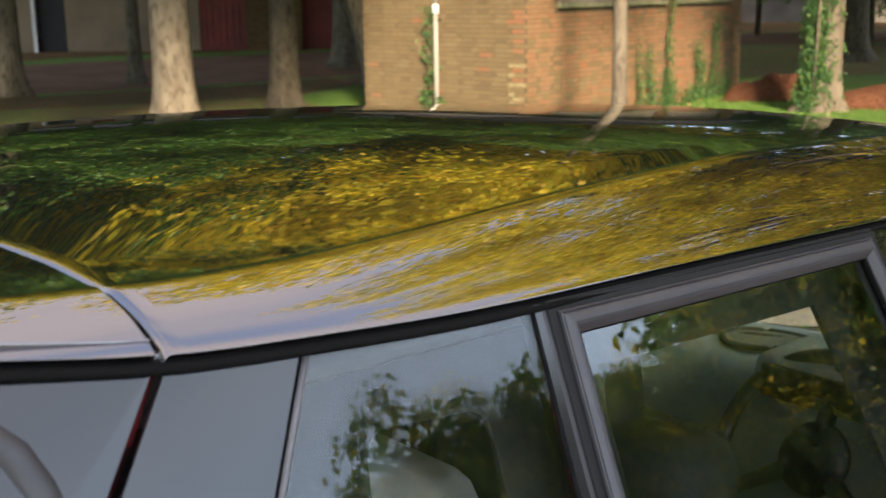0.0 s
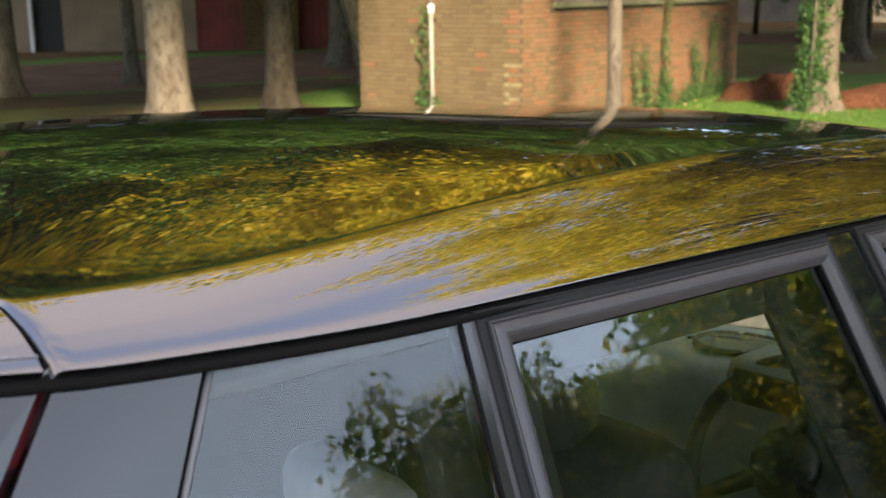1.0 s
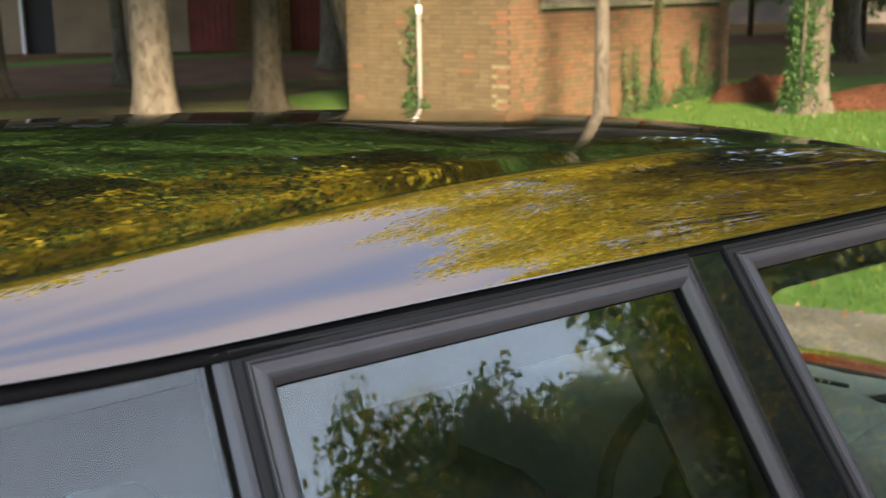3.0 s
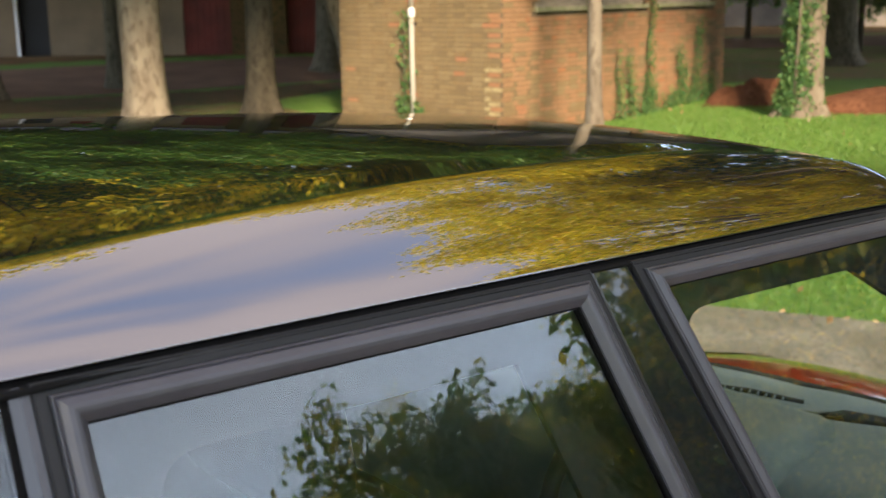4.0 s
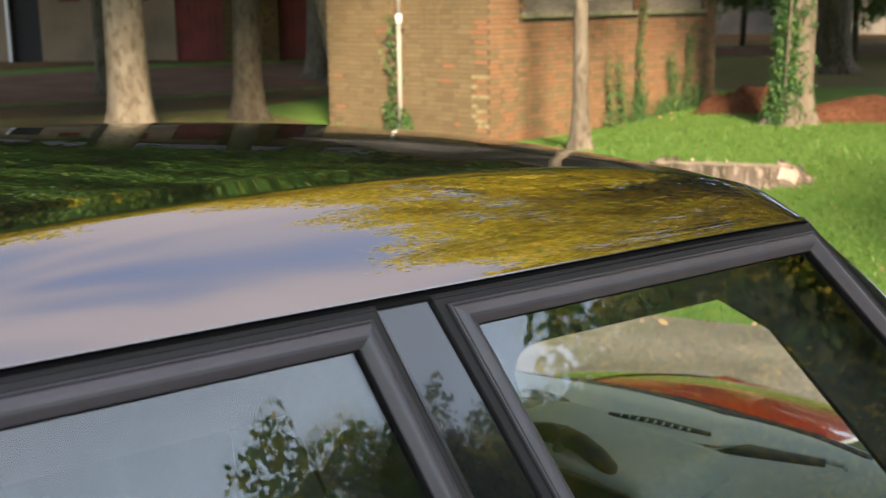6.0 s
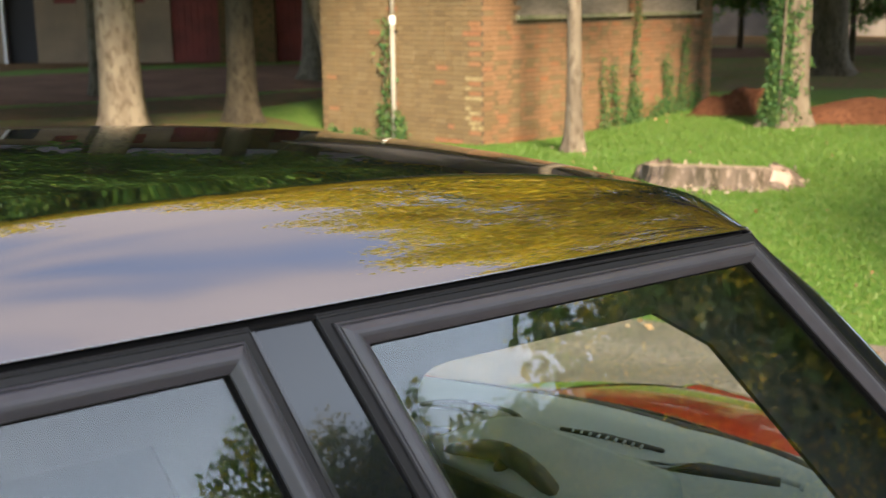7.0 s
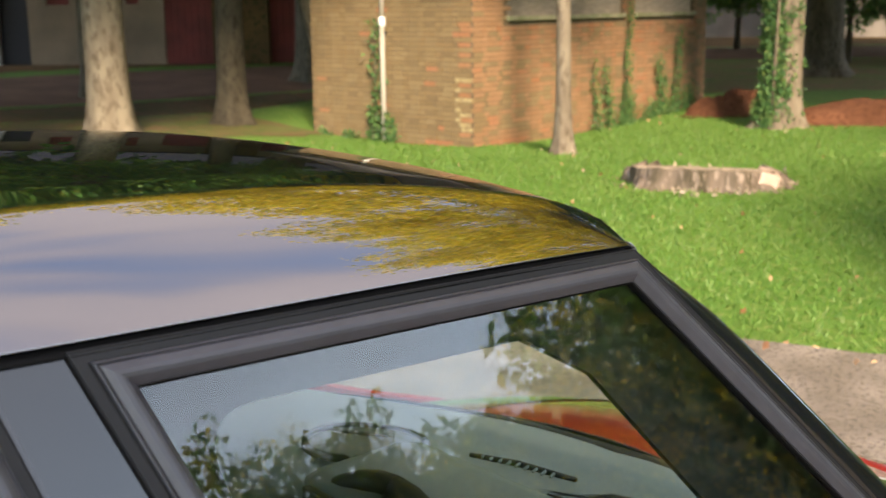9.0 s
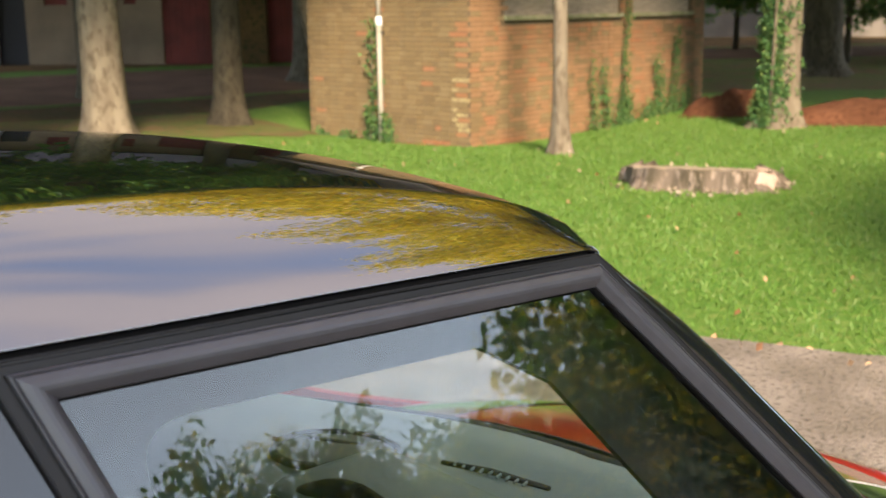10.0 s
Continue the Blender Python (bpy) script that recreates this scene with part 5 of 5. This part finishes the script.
def mound(name, x, y, turn, lx, ly, h, label, seed):
    bm = bmesh.new()
    rows = []
    for i in range(29):
        row = []
        for j in range(61):
            u, v = -1 + 2 * j / 60, -1 + 2 * i / 28
            d = max(0.0, 1 - (abs(u) ** 2.4 + v * v))
            z = h * d ** 0.75 * (0.75 + 0.25 * noise.noise(Vector((u * 3, v * 2, seed)))) + 0.05 * d * noise.noise(Vector((u * 17, v * 9, seed)))
            row.append((u * lx, v * ly, z - 0.03))
        rows.append(row)
    bm = grid_bm(rows)
    bmesh.ops.recalc_face_normals(bm, faces=bm.faces)
    ob = mesh_object(name, bm, M["soil"])
    if ob.data.polygons[0].normal.z < 0:
        ob.data.flip_normals()
    ob.location = (x, y, ground_z(x, y))
    ob.rotation_euler = (0, 0, turn)
    return tagged(ob, label, "soil mound")


mound("soil_mound", 14.9, 8.6, radians(-58), 2.3, 0.55, 0.50, "heap of loose red-brown soil on the lawn", 2)
mound("soil_mound", 14.4, 11.6, radians(-55), 0.95, 0.5, 0.50, "small heap of red-brown soil beside the brick wall", 5)

# dark evergreens at the back of the lawn
for x, y, s, sd in ((26.5, 20.6, 0.62, 1), (29.5, 17.5, 0.7, 2), (32.0, 13.5, 0.75, 3), (27.5, 14.6, 0.5, 4), (24.9, 21.6, 0.42, 5), (22.6, 21.8, 0.3, 6), (23.9, 17.2, 0.34, 7), (25.6, 16.4, 0.4, 8)):
    b = empty("evergreen_shrub", x, y, ground_z(x, y))
    tagged(b, "dark evergreen shrub at the back of the lawn", "shrub")
    part("stem", tube_bm([(0, 0, 0), (0.05, 0.02, 1.0), (0, 0, 2.2)], [0.09, 0.07, 0.03], 8), M["bark_dark"], b)
    c = new("crown", CROWNS["green2"][0])
    c.parent = b
    c.location = (0, 0, s * 3.5 + 0.7)
    c.scale = (s, s, s * 0.8)
    c.rotation_euler = (0, 0, sd * 1.1)


def climber(u, top, lean, width, per, seed):
    """A climbing plant against the long brick wall, rooted at its foot."""
    at = bp(u, -0.05, 0)
    c = empty("climbing_plant", at.x, at.y, at.z)
    c.rotation_euler = (0, 0, B_TURN)
    tagged(c, "green climbing weed growing up the brick wall", "climbing plant", group="climbers on the brick wall")
    rng = random.Random(seed)
    pts, x = [], 0.0
    for k in range(9):
        t = k / 8
        pts.append((lean * t + 0.03 * math.sin(k * 1.7 + seed), -0.012 - 0.02 * rng.random(), top * t))
    part("stem", tube_bm(pts, [0.012 * (1 - 0.6 * k / 8) for k in range(9)], 6), M["bark_dark"], c)
    cs = []
    for k in range(34):
        t = (k + rng.random()) / 34
        if rng.random() < 1.2 - 0.6 * t:
            i = min(7, int(t * 8))
            p = Vector(pts[i]).lerp(Vector(pts[i + 1]), t * 8 - i)
            cs.append((p.x + rng.uniform(-width, width) * (1.1 - t), p.y - 0.03, p.z))
    for k in range(10):
        cs.append((rng.gauss(0, 0.10 + width), -0.05 - 0.08 * rng.random(), 0.05 + 0.34 * rng.random() ** 2))
    me = leaves_mesh("leaves", cs, max(8, int(per * 1.1)), (width * 0.55, 0.035, 0.10), 0.042, seed, M["ivy"], droop=0.2)
    o = new("leaves", me)
    o.parent = c


for args in ((2.72, 1.15, -0.12, 0.05, 12, 1), (3.10, 0.95, -0.22, 0.07, 18, 2), (3.42, 1.95, 0.12, 0.055, 22, 3), (3.52, 0.6, 0.0, 0.14, 22, 4), (4.55, 1.05, -0.15, 0.11, 26, 5), (4.85, 1.40, 0.14, 0.08, 22, 6), (5.25, 0.55, 0.1, 0.14, 24, 7), (4.2, 0.35, 0.0, 0.2, 20, 8)):
    climber(*args)

# ivy up the trunk
ivy = empty("ivy", 13.3, 10.02, ground_z(13.3, 10.02))
tagged(ivy, "dark green ivy clothing a tree trunk", "ivy")
rng = random.Random(9)
ivy_c = []
for k in range(420):
    z = 4.2 * rng.random() ** 1.2
    a = rng.gauss(math.radians(185), 0.6)
    r = 0.265 + 0.10 * math.exp(-z / 0.3)
    ivy_c.append((0.03 * z + r * math.cos(a), r * math.sin(a), z))
o = new("leaves", leaves_mesh("leaves", ivy_c, 22, (0.028, 0.028, 0.07), 0.055, 4, M["ivy"], droop=0.3))
o.parent = ivy
part("stem", tube_bm([(-0.28, -0.1, 0), (-0.26, -0.12, 1.2), (-0.2, -0.12, 3.8)], [0.03, 0.022, 0.01], 7), M["bark_dark"], ivy)

# rainwater pipe on the end wall
pipe_at = bp(-0.05, 1.53, 0)
pipe = empty("rainwater_pipe", pipe_at.x, pipe_at.y, pipe_at.z)
pipe.rotation_euler = (0, 0, B_TURN)
tagged(pipe, "pale galvanised rainwater pipe on the brick end wall", "pipe")
part("pipe_length", tube_bm([(0, 0, 0.02), (0, 0, 1.70)], [0.035, 0.035], 14), M["pipe"], pipe)
part("pipe_length", tube_bm([(0, 0, 1.70), (0, 0, TALL)], [0.031, 0.031], 14), M["pipe"], pipe)
part("socket", tube_bm([(0, 0, 1.66), (0, 0, 1.675), (0, 0, 1.77), (0, 0, 1.785)], [0.037, 0.046, 0.046, 0.034], 14), M["white"], pipe, "white painted pipe joint")
part("bracket", box_bm((0.03, 0.13, 0.03), (0.02, 0, 1.57), 0.004), M["dark"], pipe, "dark iron bracket")
for k, (v, top) in enumerate(((1.72, 0.55), (1.66, 1.7), (1.42, 0.45), (2.2, 0.16), (2.7, 0.14))):
    at = bp(-0.06, v, 0)
    w = empty("wall_weed", at.x, at.y, at.z)
    w.rotation_euler = (0, 0, B_TURN)
    tagged(w, "green weed at the foot of the brick wall", "weed", group="weeds along the end wall")
    o = new("leaves", leaves_mesh("leaves", [(0.0, random.Random(k * 7 + j).uniform(-0.05, 0.05), top * j / 12) for j in range(13)], 24, (0.03, 0.06, 0.05), 0.06, 50 + k, M["ivy"], droop=0.1))
    o.parent = w
    part("stem", tube_bm([(0, 0, 0), (0, 0.02, top * 0.5), (0, 0, top)], [0.012, 0.01, 0.004], 6), M["bark_dark"], w)


# ---- grass and leaves on the ground ----
def on_lawn(x, y):
    """Whether a place lies beyond the track's edge."""
    d = Vector((x, y)) - e0
    return d.x * 0.834 + d.y * 0.552 > 0.02 * math.sin(x * 9) + 0.03 * math.sin(y * 23)


def build_grass():
    rng = np.random.default_rng(5)
    n = 140000
    x = rng.uniform(3.2, 15.5, n)
    y = rng.uniform(1.2, 13.5, n)
    near = (x - e0.x) * 0.834 + (y - e0.y) * 0.552
    keep = near > 0.02 * np.sin(x * 9) + 0.03 * np.sin(y * 23)
    c, s = math.cos(-B_TURN), math.sin(-B_TURN)
    bu = (x - B_AT.x) * c - (y - B_AT.y) * s
    bv = (x - B_AT.x) * s + (y - B_AT.y) * c
    keep &= ~((bu > 0) & (bu < LONG) & (bv > 0) & (bv < DEEP))
    keep &= np.hypot(x - 8.62, y - 6.85) > 0.5
    x, y = x[keep], y[keep]
    n = len(x)
    z = np.array([ground_z(a, b) for a, b in zip(x, y)])
    h = rng.uniform(0.02, 0.045, n)
    a = rng.uniform(0, 2 * math.pi, n)
    w = rng.uniform(0.003, 0.007, n) * 1.15
    lean = rng.normal(0, 0.025, (n, 2))
    v0 = np.stack([x - np.cos(a) * w, y - np.sin(a) * w, z], 1)
    v1 = np.stack([x + np.cos(a) * w, y + np.sin(a) * w, z], 1)
    v2 = np.stack([x + lean[:, 0], y + lean[:, 1], z + h], 1)
    verts = np.stack([v0, v1, v2], 1).reshape(-1, 3)
    me = bpy.data.meshes.new("grass")
    me.from_pydata(verts.tolist(), [], np.arange(3 * n).reshape(-1, 3).tolist())
    me.materials.append(M["blade"])
    tagged(new("grass", me), "short green grass blades on the lawn", "grass", kind="stuff")


build_grass()


def build_fallen():
    rng = random.Random(8)
    cs = []
    while len(cs) < 360:
        if rng.random() < 0.5:
            t = rng.uniform(-9, 7)
            o = rng.gauss(0.0, 0.16)
            x, y = e0.x + EDGE.x * t + 0.834 * o, e0.y + EDGE.y * t + 0.552 * o
        else:
            x, y = rng.uniform(3, 15), rng.uniform(2, 13)
            if not on_lawn(x, y):
                continue
        cs.append((x, y, ground_z(x, y) + rng.uniform(0.034, 0.06)))
    me = leaves_mesh("fallen_leaves", cs, 1, (0.01, 0.01, 0.004), 0.048, 3, M["dead_leaf"], droop=0.0)
    tagged(new("fallen_leaves", me), "dry brown leaves scattered on grass and track edge", "leaves", kind="stuff")


build_fallen()


# ---- bricks ----
def build_bricks():
    """Courses of brick on the two walls in view; those round the near corner are single parts, the rest is joined."""
    rng = random.Random(4)
    course, length, half, joint = 0.0635, 0.200, 0.097, 0.010
    def brick_mesh(name, l, mat):
        bm = box_bm((l - joint, 0.05, course - joint), (0, 0, 0))
        for v in bm.verts:
            v.co += Vector((rng.uniform(-0.0015, 0.0015), rng.uniform(-0.001, 0.001), rng.uniform(-0.0015, 0.0015)))
        me = bpy.data.meshes.new(name)
        bm.to_mesh(me)
        bm.free()
        me.materials.append(mat)
        return me
    kinds = {}
    for m in ("brick", "brick_warm", "brick_red", "brick_pale"):
        for l in (length, half):
            kinds[m, l] = brick_mesh("brick", l, M[m])
    joined = {m: bmesh.new() for m in ("brick", "brick_warm", "brick_red", "brick_pale")}
    single = 0
    for face in ("long", "end"):
        span = LONG if face == "long" else DEEP
        for c in range(int(TALL / course)):
            z = (c + 0.5) * course
            pos = 0.0 if c % 2 else -0.06
            header = (c % 2 == 0)
            while pos < span - 0.03:
                l = half if header else length
                header = not header
                a, b = max(pos, 0.006), min(pos + l, span - 0.006)
                pos += l
                if b - a < 0.05:
                    continue
                mid = (a + b) / 2
                if face == "long" and any(w0 - 0.02 < mid < w1 + 0.02 and SILL - 0.10 < z < HEAD + 0.02 for w0, w1 in WINDOWS):
                    continue
                m = "brick"
                if face == "long":
                    warm = 0.35 + 0.3 * noise.noise(Vector((mid * 0.7, z * 0.9, 2)))
                    if z > SILL - 0.55:
                        warm += 0.25
                    if 3.55 < mid < 4.35:
                        warm += 0.2
                    m = "brick_warm" if rng.random() < warm + 0.25 else "brick"
                    if (z < 0.17 and mid < 1.1 and rng.random() < 0.8) or (SILL - 0.30 < z < SILL and rng.random() < 0.2) or (3.6 < mid < 4.2 and rng.random() < 0.2) or rng.random() < 0.03:
                        m = "brick_red"
                else:
                    if (z < 0.16 and 0.35 < mid < 1.4 and rng.random() < 0.6) or (mid < 0.16 and rng.random() < 0.3) or rng.random() < 0.02:
                        m = "brick_red"
                    if (0.10 < mid < 0.26 and 0.3 < z < 1.0 and rng.random() < 0.35) or rng.random() < 0.006:
                        m = "brick_pale"
                depth = rng.uniform(-0.0035, 0.0035)
                if face == "long":
                    mt = Matrix.Translation((mid, 0.013 + 0.012 + depth, z))
                else:
                    mt = Matrix.Translation((0.013 + 0.012 + depth, mid, z)) @ Matrix.Rotation(math.pi / 2, 4, "Z")
                whole = abs((b - a) - l) < 0.001
                near = z < 1.98 and ((face == "long" and mid < 0.80) or (face == "end" and mid < 0.85))
                if whole and near and single < 300:
                    o = new("brick", kinds[m, l])
                    o.parent = outbuilding
                    o.matrix_local = mt
                    single += 1
                else:
                    jb = joined[m]
                    hx, hy, hz = (b - a - joint) / 2, 0.025, (course - joint) / 2
                    vs = [jb.verts.new(mt @ Vector((sx * hx, sy * hy, sz * hz))) for sx in (-1, 1) for sy in (-1, 1) for sz in (-1, 1)]
                    for q in ((0, 1, 3, 2), (4, 6, 7, 5), (0, 4, 5, 1), (2, 3, 7, 6), (0, 2, 6, 4), (1, 5, 7, 3)):
                        jb.faces.new([vs[k] for k in q])
    for m, jb in joined.items():
        bmesh.ops.recalc_face_normals(jb, faces=jb.faces)
        o = part("brickwork", jb, M[m], outbuilding, {"brick": "yellow stock bricks", "brick_warm": "orange-brown bricks", "brick_red": "red bricks", "brick_pale": "bricks with pale yellow paint"}[m], smooth=False)
        o["kind"] = "stuff"


M["brick_warm"] = material("orange_brown_brick", (0.256, 0.143, 0.077), rough=0.92, second=(0.217, 0.128, 0.069), scale=3, third=(0.294, 0.194, 0.116), fine=45,
                           island=[(0.256, 0.140, 0.074), (0.294, 0.170, 0.093), (0.224, 0.131, 0.069), (0.271, 0.155, 0.086)], bump=0.5, bump_scale=90)
M["brick_pale"] = material("paint_splashed_brick", (0.34, 0.27, 0.14), rough=0.9, second=(0.25, 0.185, 0.10), scale=14, bump=0.4, bump_scale=90)
build_bricks()
